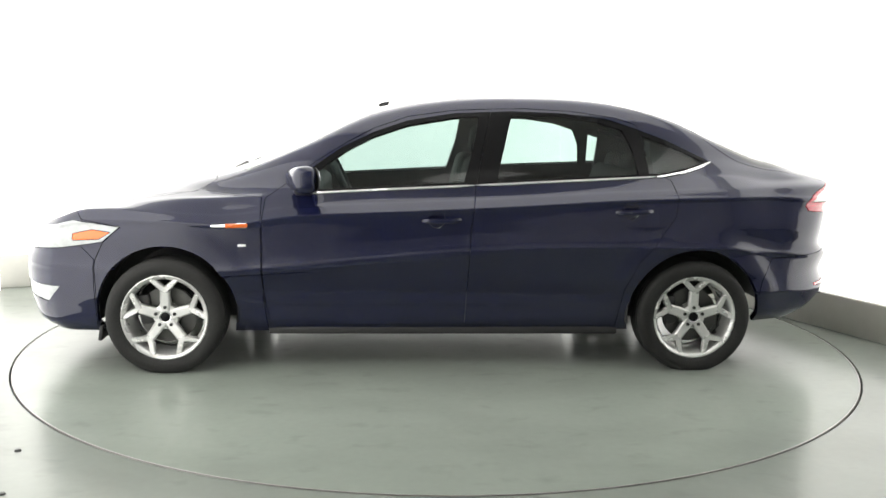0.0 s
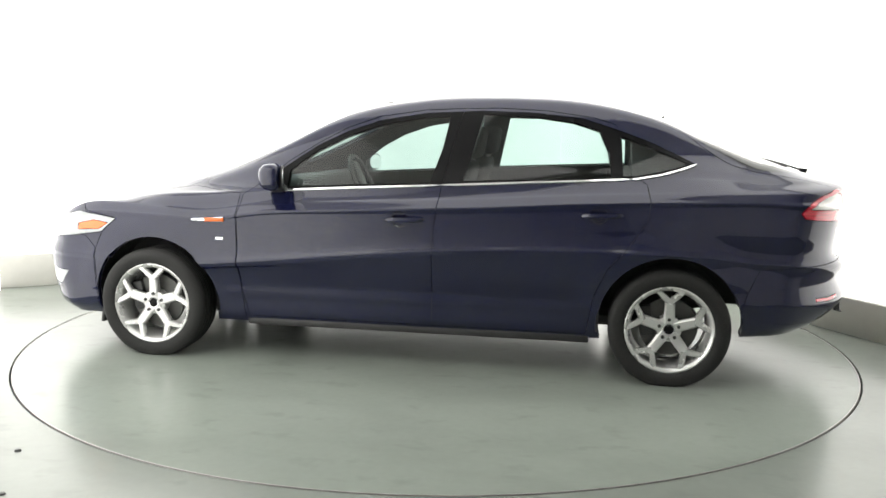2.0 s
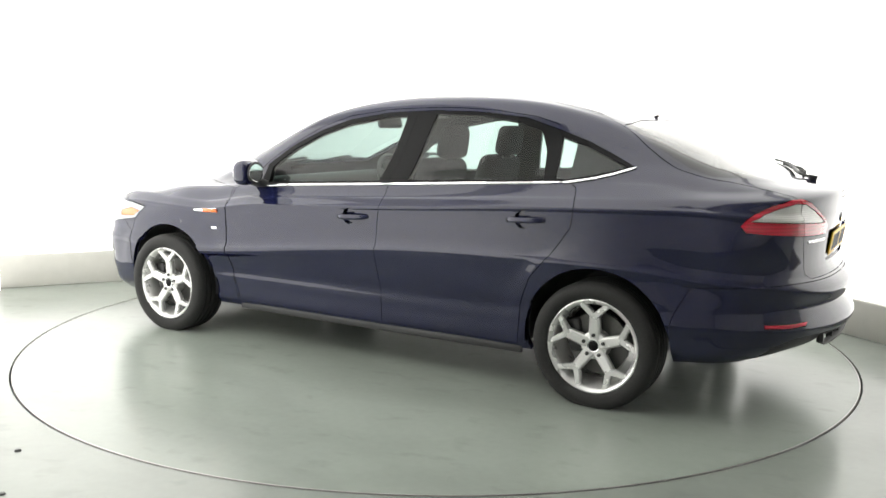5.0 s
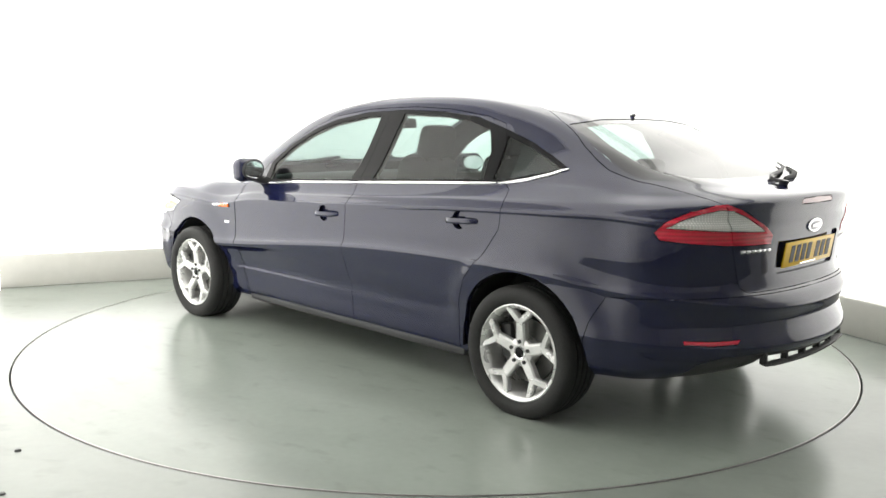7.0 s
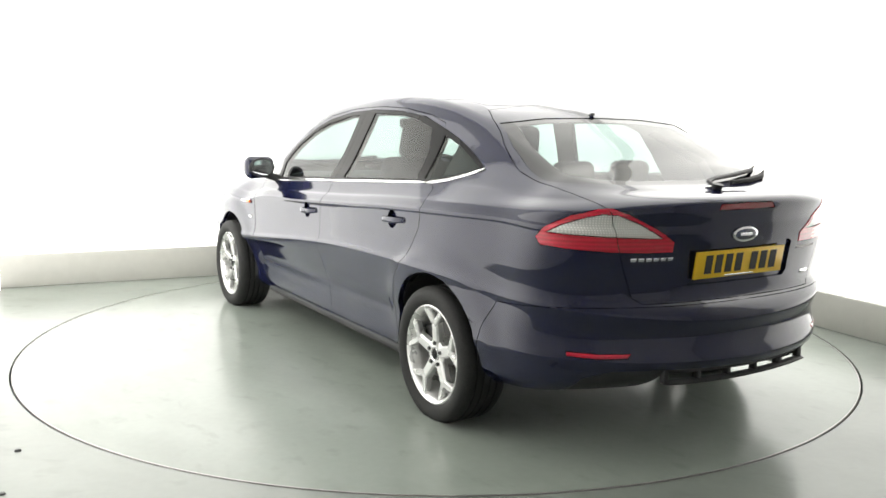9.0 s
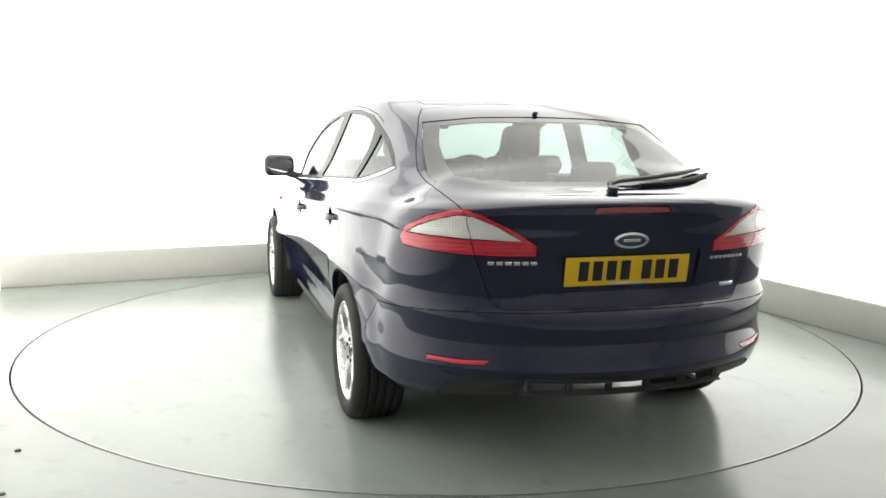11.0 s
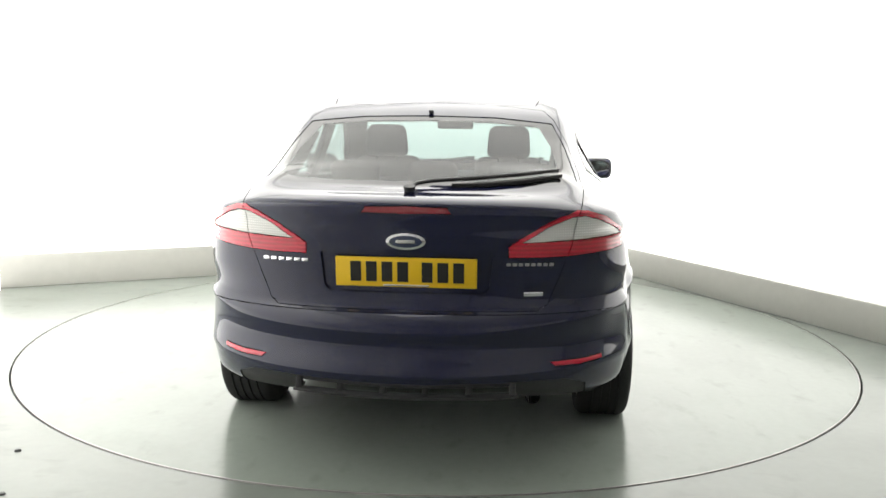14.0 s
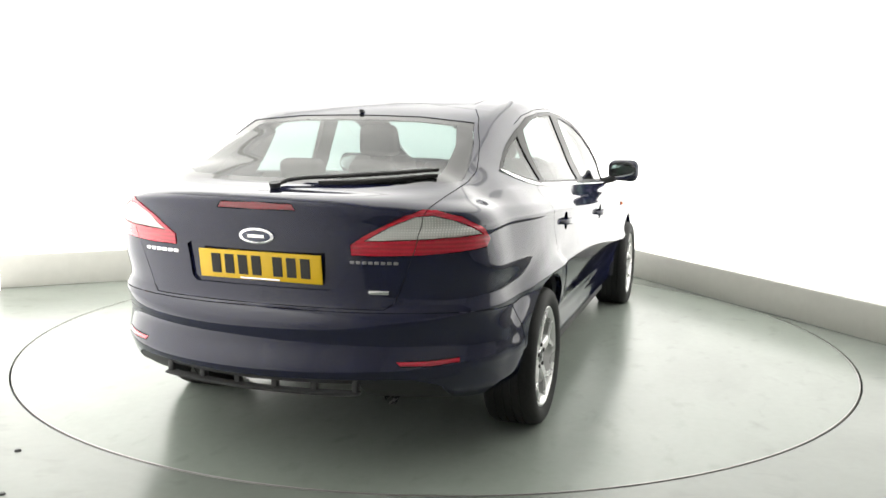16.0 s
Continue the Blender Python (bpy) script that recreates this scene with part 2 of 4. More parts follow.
def studio():
    t = 0.15
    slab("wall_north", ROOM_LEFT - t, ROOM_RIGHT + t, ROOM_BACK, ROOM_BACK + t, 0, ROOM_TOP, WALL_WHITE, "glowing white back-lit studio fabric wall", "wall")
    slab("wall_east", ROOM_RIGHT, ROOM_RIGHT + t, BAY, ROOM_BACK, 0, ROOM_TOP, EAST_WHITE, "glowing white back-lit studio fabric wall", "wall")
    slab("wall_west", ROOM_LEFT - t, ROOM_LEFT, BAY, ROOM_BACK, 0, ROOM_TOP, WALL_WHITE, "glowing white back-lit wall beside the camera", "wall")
    # Unseen entry walls and ceiling, added in grey to dim the car's reflections.
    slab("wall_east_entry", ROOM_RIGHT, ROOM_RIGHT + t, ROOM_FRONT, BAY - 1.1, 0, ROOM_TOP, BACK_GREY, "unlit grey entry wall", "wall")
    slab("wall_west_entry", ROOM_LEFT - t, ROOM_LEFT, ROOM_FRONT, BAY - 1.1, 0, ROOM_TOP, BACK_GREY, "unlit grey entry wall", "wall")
    # Unseen white returns, added to soften the reflected step from glow to grey.
    slab("wall_east_return", ROOM_RIGHT, ROOM_RIGHT + t, BAY - 1.1, BAY, 0, ROOM_TOP, PLAIN_WHITE, "plain white painted return wall", "wall")
    slab("wall_west_return", ROOM_LEFT - t, ROOM_LEFT, BAY - 1.1, BAY, 0, ROOM_TOP, PLAIN_WHITE, "plain white painted return wall", "wall")
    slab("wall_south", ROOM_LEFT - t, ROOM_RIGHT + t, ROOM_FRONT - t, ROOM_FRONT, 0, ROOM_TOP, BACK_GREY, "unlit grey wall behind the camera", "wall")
    slab("ceiling", ROOM_LEFT - t, ROOM_RIGHT + t, BAY, ROOM_BACK + t, ROOM_TOP, ROOM_TOP + t, CEILING_WHITE, "plain white studio ceiling", "ceiling")
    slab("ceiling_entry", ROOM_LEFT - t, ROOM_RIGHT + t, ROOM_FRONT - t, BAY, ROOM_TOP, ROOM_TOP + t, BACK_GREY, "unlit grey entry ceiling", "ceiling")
    slab("kerb_north", ROOM_LEFT + 0.0, ROOM_RIGHT - 0.045, ROOM_BACK - 0.05, ROOM_BACK - 0.002, 0.0, 0.258, KERB_GREY, "low scuffed pale grey kerb along the wall", "kerb", 0.006)
    slab("kerb_east", ROOM_RIGHT - 0.045, ROOM_RIGHT - 0.002, BAY, ROOM_BACK - 0.052, 0.0, 0.24, KERB_GREY, "low scuffed pale grey kerb along the wall", "kerb", 0.006)
    # floor with a round hole for the turntable
    n, r = 160, 2.461
    bm = bmesh.new()
    ring = [bm.verts.new((r * math.cos(2 * math.pi * i / n), r * math.sin(2 * math.pi * i / n), 0)) for i in range(n)]
    low = [bm.verts.new((v.co.x, v.co.y, -0.12)) for v in ring]
    outer = []
    for i in range(n):
        a = 2 * math.pi * i / n
        outer.append(bm.verts.new((9 * math.cos(a), 9 * math.sin(a), 0)))
    for i in range(n):
        j = (i + 1) % n
        bm.faces.new((ring[i], ring[j], outer[j], outer[i]))
        bm.faces.new((ring[i], low[i], low[j], ring[j]))
    floor = part("floor", bm, FLOOR_GREY, None, smooth=False)
    for p in floor.data.polygons:
        if p.normal.z < 0.5 and abs(p.normal.z) > 0.5:
            p.flip()
    tagged(floor, "smooth pale green-grey painted studio floor", "floor", kind="structure")
    pit = bmesh.new()
    bmesh.ops.create_circle(pit, cap_ends=True, segments=96, radius=2.6)
    pit.transform(pose(0, 0, -0.12))
    tagged(part("turntable_pit", pit, PIT_BLACK, None), "dark pit beneath the turntable gap", "pit", kind="structure")
    for x, y in ((-1.69, -2.07), (-1.55, -2.48)):
        bolt = bmesh.new()
        bmesh.ops.create_cone(bolt, cap_ends=True, segments=12, radius1=0.014, radius2=0.010, depth=0.006, matrix=pose(x, y, 0.003))
        tagged(part("floor_bolt", bolt, BLACK_PLASTIC, None), "small dark bolt head in the floor", "bolt", "floor bolts")
    # light box
    light = new("ceiling_light")
    tagged(light, "large square studio ceiling light box", "light")
    for name, w, d, x, y in (("side_rail", 0.05, 4.6, -1.585, 0), ("side_rail", 0.05, 4.6, 2.185, 0), ("end_rail", 3.72, 0.05, 0.3, -2.285), ("end_rail", 3.72, 0.05, 0.3, 2.285)):
        rail = rbox((w, d, 0.09), pose(x, y, ROOM_TOP - 0.05), 0.005)
        rail.transform(ROOM)
        part(name, rail, LAMP_FRAME, light)


def make_turntable():
    table = new("turntable")
    tagged(table, "round worn green-grey car turntable flush with the floor", "turntable")
    bm = bmesh.new()
    n, r = 160, 2.449
    top = [bm.verts.new((r * math.cos(2 * math.pi * i / n), r * math.sin(2 * math.pi * i / n), -0.004)) for i in range(n)]
    inner = [bm.verts.new((v.co.x * 0.9985, v.co.y * 0.9985, 0.0)) for v in top]
    low = [bm.verts.new((v.co.x, v.co.y, -0.08)) for v in top]
    bm.faces.new(inner)
    for i in range(n):
        j = (i + 1) % n
        bm.faces.new((inner[i], top[i], top[j], inner[j]))
        bm.faces.new((top[i], low[i], low[j], top[j]))
    part("deck", bm, TABLE_GREY, table, sharp=20)
    revolved("rim", [(2.4445, -0.03), (2.4445, 0.0012), (2.4495, 0.0012), (2.4515, -0.002), (2.4515, -0.03)], STEEL, table, "thin worn steel edge ring", 160).matrix_basis = Matrix.Rotation(radians(90), 4, "X")
    return table


# ---- the car: its body surface from feature lines ----
SIDE_X = (1.85, 1.43, 1.1, 0.75, 0.35, -0.05, -0.5, -0.95, -1.3, -1.6, -1.85)
FRONT_ANGLES = (90, 74, 56, 38, 19)
REAR_ANGLES = (14, 28, 42, 56, 72, 90)


def feature_line(xf, zf, xr, zr, ys, zs, round_front=0.85, round_rear=0.75, rear_power=1.5):
    """A line round half the body: nose centre, front corner, side stations, rear corner, tail centre."""
    pts = []
    for a in FRONT_ANGLES:
        c, s = math.cos(radians(a)), math.sin(radians(a))
        k = max(s, 0) ** round_front
        pts.append((SIDE_X[0] + (xf - SIDE_X[0]) * k, ys[0] * max(c, 0) ** round_front if a < 90 else 0, zs[0] + (zf - zs[0]) * k))
    pts += list(zip(SIDE_X, ys, zs))
    for a in REAR_ANGLES:
        c, s = math.cos(radians(a)), math.sin(radians(a))
        k = s ** round_rear
        pts.append((SIDE_X[-1] + (xr - SIDE_X[-1]) * k, ys[-1] * max(c, 0) ** round_rear if a < 90 else 0, zs[-1] + (zr - zs[-1]) * k**rear_power))
    return pts


CREASE_Y = (0.866, 0.916, 0.920, 0.922, 0.923, 0.922, 0.920, 0.915, 0.904, 0.882, 0.84)
CREASE_Z = (0.80, 0.80, 0.792, 0.838, 0.858, 0.876, 0.90, 0.928, 0.942, 0.950, 0.952)


# the sharp line along the lower flank, which climbs towards the tail
FLANK_Y = (0.900, 0.938, 0.933, 0.934, 0.935, 0.935, 0.934, 0.931, 0.924, 0.906, 0.867)
FLANK_Z = (0.560, 0.545, 0.552, 0.578, 0.615, 0.650, 0.677, 0.687, 0.686, 0.678, 0.650)


def off(row, d):
    return [v + d for v in row]


def body_lines():
    flat = lambda v: (v,) * 11
    return [
        feature_line(2.20, 0.19, -2.28, 0.295, (.80, .828, .814, .810, .810, .810, .810, .812, .822, .822, .795), (.20, .20, .20, .20, .20, .20, .203, .207, .22, .24, .26), round_rear=1.00),
        feature_line(2.29, 0.25, -2.372, 0.335, (.855, .880, .850, .834, .833, .833, .833, .836, .862, .876, .852), (.26, .25, .25, .25, .25, .25, .255, .26, .275, .29, .315), round_rear=1.00),
        feature_line(2.315, 0.32, -2.424, 0.375, (.872, .893, .860, .843, .841, .841, .841, .846, .874, .888, .866), (.34, .335, .33, .33, .33, .33, .33, .335, .35, .36, .375), round_rear=1.00),
        feature_line(2.33, 0.37, -2.442, 0.402, (.882, .904, .870, .851, .849, .849, .849, .854, .884, .896, .872), (.385, .38, .375, .375, .375, .375, .375, .38, .39, .40, .41), round_rear=1.00),
        feature_line(2.335, 0.40, -2.447, 0.428, (.887, .910, .874, .853, .850, .850, .851, .858, .890, .902, .879), (.42, .42, .42, .42, .42, .42, .42, .425, .43, .43, .435), round_rear=1.00),
        feature_line(2.34, 0.48, -2.420, 0.488, (.892, .918, .892, .876, .874, .874, .876, .884, .897, .899, .873), (.48, .475, .475, .478, .48, .48, .48, .484, .488, .49, .49), round_rear=0.99),
        feature_line(2.34, 0.52, -2.412, 0.528, (.895, .926, .912, .906, .905, .905, .905, .906, .910, .902, .870), (.52, .515, .515, .53, .545, .56, .565, .57, .57, .565, .545), round_rear=0.98),
        feature_line(2.335, 0.55, -2.424, 0.572, off(FLANK_Y, -0.006), off(FLANK_Z, -0.030), round_rear=0.92),
        feature_line(2.333, 0.562, -2.422, 0.590, off(FLANK_Y, -0.0005), off(FLANK_Z, -0.004), round_rear=0.91),
        feature_line(2.332, 0.568, -2.418, 0.600, off(FLANK_Y, -0.0015), off(FLANK_Z, 0.004), round_rear=0.90),
        feature_line(2.325, 0.600, -2.396, 0.630, off(FLANK_Y, -0.0115), off(FLANK_Z, 0.021), round_rear=0.88),
        feature_line(2.315, 0.625, -2.360, 0.662, off(FLANK_Y, -0.019), off(FLANK_Z, 0.056), round_rear=0.84),
        feature_line(2.30, 0.665, -2.352, 0.76, (.888, .918, .914, .915, .916, .915, .914, .911, .907, .890, .858), (.715, .72, .715, .735, .752, .770, .785, .803, .812, .812, .805), round_rear=0.78),
        feature_line(2.27, 0.70, -2.362, 0.885, off(CREASE_Y, -0.004), off(CREASE_Z, -0.022), round_rear=0.71),
        feature_line(2.265, 0.710, -2.364, 0.905, off(CREASE_Y, -0.0005), off(CREASE_Z, -0.004), round_rear=0.71),
        feature_line(2.262, 0.715, -2.366, 0.925, off(CREASE_Y, -0.0015), off(CREASE_Z, 0.004), round_rear=0.71),
        feature_line(2.258, 0.722, -2.369, 0.955, off(CREASE_Y, -0.010), off(CREASE_Z, 0.014)),
        feature_line(2.245, 0.732, -2.376, 1.022, off(CREASE_Y, -0.032), off(CREASE_Z, 0.042), round_rear=0.71),
        feature_line(2.235, 0.738, -2.368, 1.046, off(CREASE_Y, -0.050), off(CREASE_Z, 0.058)),
        feature_line(2.22, 0.748, -2.338, 1.060, (.73, .812, .822, .838, .846, .846, .842, .828, .806, .775, .735), (.845, .903, .922, .945, .970, .993, 1.020, 1.043, 1.054, 1.056, 1.040)),
        feature_line(2.205, 0.758, -2.290, 1.068, (.66, .745, .775, .815, .828, .829, .825, .812, .788, .752, .712), (.858, .92, .936, .975, 1.002, 1.026, 1.053, 1.074, 1.077, 1.073, 1.058), rear_power=1.0),
        feature_line(2.16, 0.787, -2.258, 1.071, (.55, .625, .72, .792, .806, .797, .793, .78, .75, .715, .680), (.88, .948, .968, 1.03, 1.06, 1.085, 1.11, 1.13, 1.125, 1.11, 1.085), rear_power=1.0),
        feature_line(2.11, 0.815, -2.228, 1.075, (.45, .53, .685, .768, .756, .731, .726, .710, .681, .660, .645), (.90, .968, 1.012, 1.105, 1.205, 1.25, 1.275, 1.268, 1.228, 1.165, 1.110), rear_power=1.0),
        feature_line(2.07, 0.832, -2.198, 1.081, (.38, .46, .635, .722, .698, .662, .660, .645, .620, .612, .612), (.910, .982, 1.040, 1.160, 1.328, 1.405, 1.432, 1.413, 1.343, 1.225, 1.133), rear_power=1.0),
        feature_line(2.05, 0.842, -2.175, 1.085, (.33, .41, .58, .668, .640, .606, .606, .594, .572, .562, .565), (.917, .990, 1.055, 1.186, 1.370, 1.452, 1.474, 1.452, 1.376, 1.254, 1.155), rear_power=1.0),
        feature_line(2.02, 0.857, -2.150, 1.089, (.18, .22, .28, .33, .32, .31, .31, .31, .31, .31, .31), (.926, 1.0, 1.075, 1.222, 1.407, 1.474, 1.491, 1.470, 1.400, 1.288, 1.186), rear_power=1.0),
        feature_line(2.0, 0.865, -2.135, 1.093, flat(0.0), (.93, 1.005, 1.085, 1.235, 1.418, 1.482, 1.499, 1.480, 1.410, 1.298, 1.195), rear_power=1.0),
    ]


def spline(points, steps, square=""):
    """A smooth curve through the points, with that many steps from each to the next.
    An end on the middle plane ("both" or "last") meets it squarely, so the halves join without a crease."""
    P = np.array(points, float)
    d = np.maximum(np.sqrt(np.linalg.norm(np.diff(P, axis=0), axis=1)), 1e-4)
    T = np.concatenate([[0], np.cumsum(d)])
    n = len(P)
    M = np.zeros_like(P)
    for i in range(n):
        if i == 0:
            M[i] = (P[1] - P[0]) / d[0]
        elif i == n - 1:
            M[i] = (P[-1] - P[-2]) / d[-1]
        else:
            a, b = (P[i] - P[i - 1]) / d[i - 1], (P[i + 1] - P[i]) / d[i]
            M[i] = (a * d[i] + b * d[i - 1]) / (d[i] + d[i - 1])
    for i in {"both": (0, -1), "last": (-1,)}.get(square, ()):
        w = min(max((abs(M[i][1]) / max(np.linalg.norm(M[i]), 1e-6) - 0.4) / 0.4, 0), 1)
        if abs(P[i][1]) < 2e-3:
            M[i] = M[i] * (1 - w, 1, 1 - w)
    out = []
    for i in range(n - 1):
        k = steps[i] if isinstance(steps, (list, tuple)) else steps
        for q in range(k):
            s = q / k
            h = d[i]
            out.append((2 * s**3 - 3 * s**2 + 1) * P[i] + (s**3 - 2 * s**2 + s) * h * M[i] + (-2 * s**3 + 3 * s**2) * P[i + 1] + (s**3 - s**2) * h * M[i + 1])
    out.append(P[-1])
    return np.array(out)


HUBS = ((1.425, 0.300), (-1.425, 0.296))
ARCH_R = 0.364


def body_surface():
    lines = [spline(l, [3] * 4 + [8] + [16, 14, 8, 7, 7, 7, 9, 14, 14, 10] + [5] * 6, "both") for l in body_lines()]
    cols = len(lines[0])
    bm = bmesh.new()
    grid = []
    for s in range(cols):
        column = spline([l[s] for l in lines], 3, "last")
        # flared wheel arches
        for p in column:
            p[1] *= 1 + 0.012 * min(max((p[0] + 2.2) / 0.7, 0), 1)
            for hx, hz in HUBS:
                r = math.hypot(p[0] - hx, p[2] - hz - 0.01)
                if p[1] > 0.5 and p[2] < 0.84:
                    f = 1 - min(max((r - 0.430) / 0.085, 0), 1)
                    f = f * f * (3 - 2 * f)
                    g = min(max((p[2] - 0.22) / 0.2, 0), 1)
                    p[1] += (0.005 if hx > 0 else 0.013) * f * g
        grid.append([bm.verts.new(p) for p in column])
    for s in range(cols - 1):
        a, b = grid[s], grid[s + 1]
        for v in range(len(a) - 1):
            q = [a[v], b[v], b[v + 1], a[v + 1]]
            bm.faces.new(q)
    bmesh.ops.remove_doubles(bm, verts=bm.verts[:], dist=2e-4)
    bmesh.ops.dissolve_degenerate(bm, edges=bm.edges[:], dist=1e-4)
    bmesh.ops.recalc_face_normals(bm, faces=bm.faces[:])
    if sum(f.normal.y * f.calc_area() for f in bm.faces) < 0:
        bmesh.ops.reverse_faces(bm, faces=bm.faces[:])
    return bm


SIDE = (Vector((1, 0, 0)), Vector((0, 0, 1)))
TOP = (Vector((1, 0, 0)), Vector((0, 1, 0)))
REAR = (Vector((0, 1, 0)), Vector((0, 0, 1)))
CORNER = (Vector((-0.561, -0.828, 0)), Vector((0, 0, 1)))


def inside(poly, u, v):
    hit = False
    j = len(poly) - 1
    for i in range(len(poly)):
        (xi, yi), (xj, yj) = poly[i], poly[j]
        if (yi > v) != (yj > v) and u < (xj - xi) * (v - yi) / (yj - yi) + xi:
            hit = not hit
        j = i
    return hit


def score(bm, axes, poly, where):
    """Cuts the outline of a panel into the surface and returns the faces inside it."""
    ua, va = axes
    view = ua.cross(va)
    pad = 0.02
    for i in range(len(poly)):
        p, q = poly[i], poly[(i + 1) % len(poly)]
        d = ua * (q[0] - p[0]) + va * (q[1] - p[1])
        if d.length < 1e-6:
            continue
        u0, u1, v0, v1 = min(p[0], q[0]) - pad, max(p[0], q[0]) + pad, min(p[1], q[1]) - pad, max(p[1], q[1]) + pad
        geom = set()
        for f in bm.faces:
            c = f.calc_center_median()
            cu, cv = c.dot(ua), c.dot(va)
            if cu < u0 - 0.12 or cu > u1 + 0.12 or cv < v0 - 0.12 or cv > v1 + 0.12 or not where(c):
                continue
            us = [l.vert.co.dot(ua) for l in f.loops]
            vs = [l.vert.co.dot(va) for l in f.loops]
            if max(us) < u0 or min(us) > u1 or max(vs) < v0 or min(vs) > v1:
                continue
            geom.add(f)
            geom.update(f.edges)
            geom.update(f.verts)
        if geom:
            bmesh.ops.bisect_plane(bm, geom=list(geom), dist=2e-4, plane_co=ua * p[0] + va * p[1], plane_no=view.cross(d.normalized()))
    return [f for f in bm.faces if where(f.calc_center_median()) and inside(poly, f.calc_center_median().dot(ua), f.calc_center_median().dot(va))]


def circle(cx, cz, r, n=40):
    return [(cx + r * math.cos(2 * math.pi * i / n), cz + r * math.sin(2 * math.pi * i / n)) for i in range(n)]


FRONT_DOOR = [(.88, .235), (.915, .40), (.917, .80), (.905, .925), (.80, 1.0), (.64, 1.122), (.48, 1.222), (.33, 1.302), (.15, 1.365), (-.10, 1.402), (-.31, 1.412), (-.26, 1.2), (-.215, .985), (-.187, .767), (-.172, .386), (-.165, .235)]
REAR_DOOR = [(-.165, .235), (-.172, .386), (-.187, .767), (-.215, .985), (-.26, 1.2), (-.31, 1.412), (-.5, 1.416), (-.75, 1.405), (-1.0, 1.372), (-1.12, 1.335), (-1.15, 1.25), (-1.19, 1.09), (-1.285, 1.035), (-1.305, .95), (-1.295, .85), (-1.2, .714), (-1.10, .60), (-1.035, .45), (-1.0, .235)]
WINDOW_LINE = [(.72, .957), (.68, 1.075), (.50, 1.197), (.33, 1.280), (.15, 1.342), (-.1, 1.384), (-.4, 1.399), (-.7, 1.392), (-.95, 1.364), (-1.15, 1.302), (-1.30, 1.247), (-1.45, 1.177), (-1.53, 1.138), (-1.36, 1.085), (-1.22, 1.060), (-.7, 1.036), (-.2, 1.008), (.3, .981)]
FRONT_PANE = [(.655, .974), (.645, 1.06), (.49, 1.175), (.33, 1.257), (.15, 1.318), (-.1, 1.362), (-.235, 1.368), (-.205, 1.2), (-.15, 1.020), (.25, .998)]
REAR_PANE = [(-.33, 1.031), (-.375, 1.2), (-.42, 1.380), (-.7, 1.374), (-.9, 1.346), (-1.035, 1.305), (-1.085, 1.2), (-1.105, 1.068), (-.7, 1.050)]
QUARTER_PANE = [(-1.15, 1.275), (-1.29, 1.228), (-1.42, 1.172), (-1.50, 1.137), (-1.36, 1.102), (-1.22, 1.074), (-1.165, 1.074)]
TAILGATE = [(-.1, .652), (.49, .652), (.522, .672), (.572, .80), (.605, .90), (.625, 1.0), (.664, 1.08), (.660, 1.137), (.620, 1.25), (.565, 1.355), (.52, 1.398), (.25, 1.424), (-.1, 1.430)]
REAR_SCREEN = [(-.1, 1.096), (.33, 1.097), (.54, 1.100), (.645, 1.106), (.640, 1.137), (.606, 1.24), (.556, 1.338), (.30, 1.362), (-.1, 1.370)]
TAIL_LAMP = [(.472, .905), (.50, .945), (.60, .995), (.70, 1.020), (.755, 1.024), (.82, 1.003), (.90, .962), (.965, .924), (1.006, .892), (1.002, .853), (.9, .852), (.755, .857), (.6, .866), (.49, .876)]
PALE_LENS = [(.508, .926), (.56, .955), (.64, .984), (.72, 1.002), (.78, .998), (.86, .966), (.93, .926), (.958, .908), (.80, .914), (.66, .921)]
HEADLAMP = [(1.655, .772), (1.74, .695), (1.95, .662), (2.30, .628), (2.30, .70), (2.12, .752), (1.90, .803)]
HEAD_SIGNAL = [(1.70, .745), (1.76, .708), (1.90, .70), (1.90, .735), (1.80, .757)]
FOG_LAMP = [(1.98, .455), (2.25, .455), (2.25, .385), (2.06, .365)]
BONNET = [(1.24, -.1), (1.23, .45), (1.20, .62), (1.32, .70), (1.6, .665), (1.95, .575), (2.12, .44), (2.21, .22), (2.235, -.1)]
WINDSCREEN = [(1.20, -.1), (1.15, .42), (1.03, .665), (.75, .660), (.45, .610), (.34, .582), (.385, .3), (.40, -.1)]
ROOF = [(.375, -.1), (.36, .3), (.31, .576), (0, .546), (-.6, .535), (-1.0, .515), (-1.19, .49), (-1.24, .25), (-1.25, -.1)]
REAR_BUMPER = [(-1.74, .10), (-1.775, .40), (-1.80, .50), (-1.86, .618), (-2.1, .634), (-2.28, .642), (-2.7, .642), (-2.7, .10)]
DIFFUSER = [(-.1, .20), (.70, .20), (.68, .350), (.60, .388), (.45, .394), (-.1, .392)]
SLOT = [(-.1, .15), (.43, .15), (.41, .372), (-.1, .368)]
PLATE_RECESS = [(-.1, .716), (.285, .716), (.305, .735), (.318, .858), (.30, .868), (-.1, .872)]
CLEAR_SCREEN = [(-.1, 1.110), (.33, 1.112), (.49, 1.118), (.572, 1.132), (.545, 1.24), (.492, 1.326), (.28, 1.344), (-.1, 1.350)]
FRONT_BUMPER = [(1.80, .10), (1.79, .60), (1.86, .672), (2.6, .66), (2.6, .10)]
FENDER = [(1.785, .10), (1.785, .60), (1.74, .69), (1.65, .772), (1.86, .81), (1.9, .86), (1.26, .955), (.925, .93), (.922, .80), (.92, .40), (.885, .10)]
REFLECTOR = [(.60, .446), (.72, .440), (.835, .444), (.85, .462), (.72, .460), (.60, .464)]
BRAKE_STRIP = [(-.1, 1.008), (.165, 1.010), (.150, 1.034), (-.1, 1.038)]


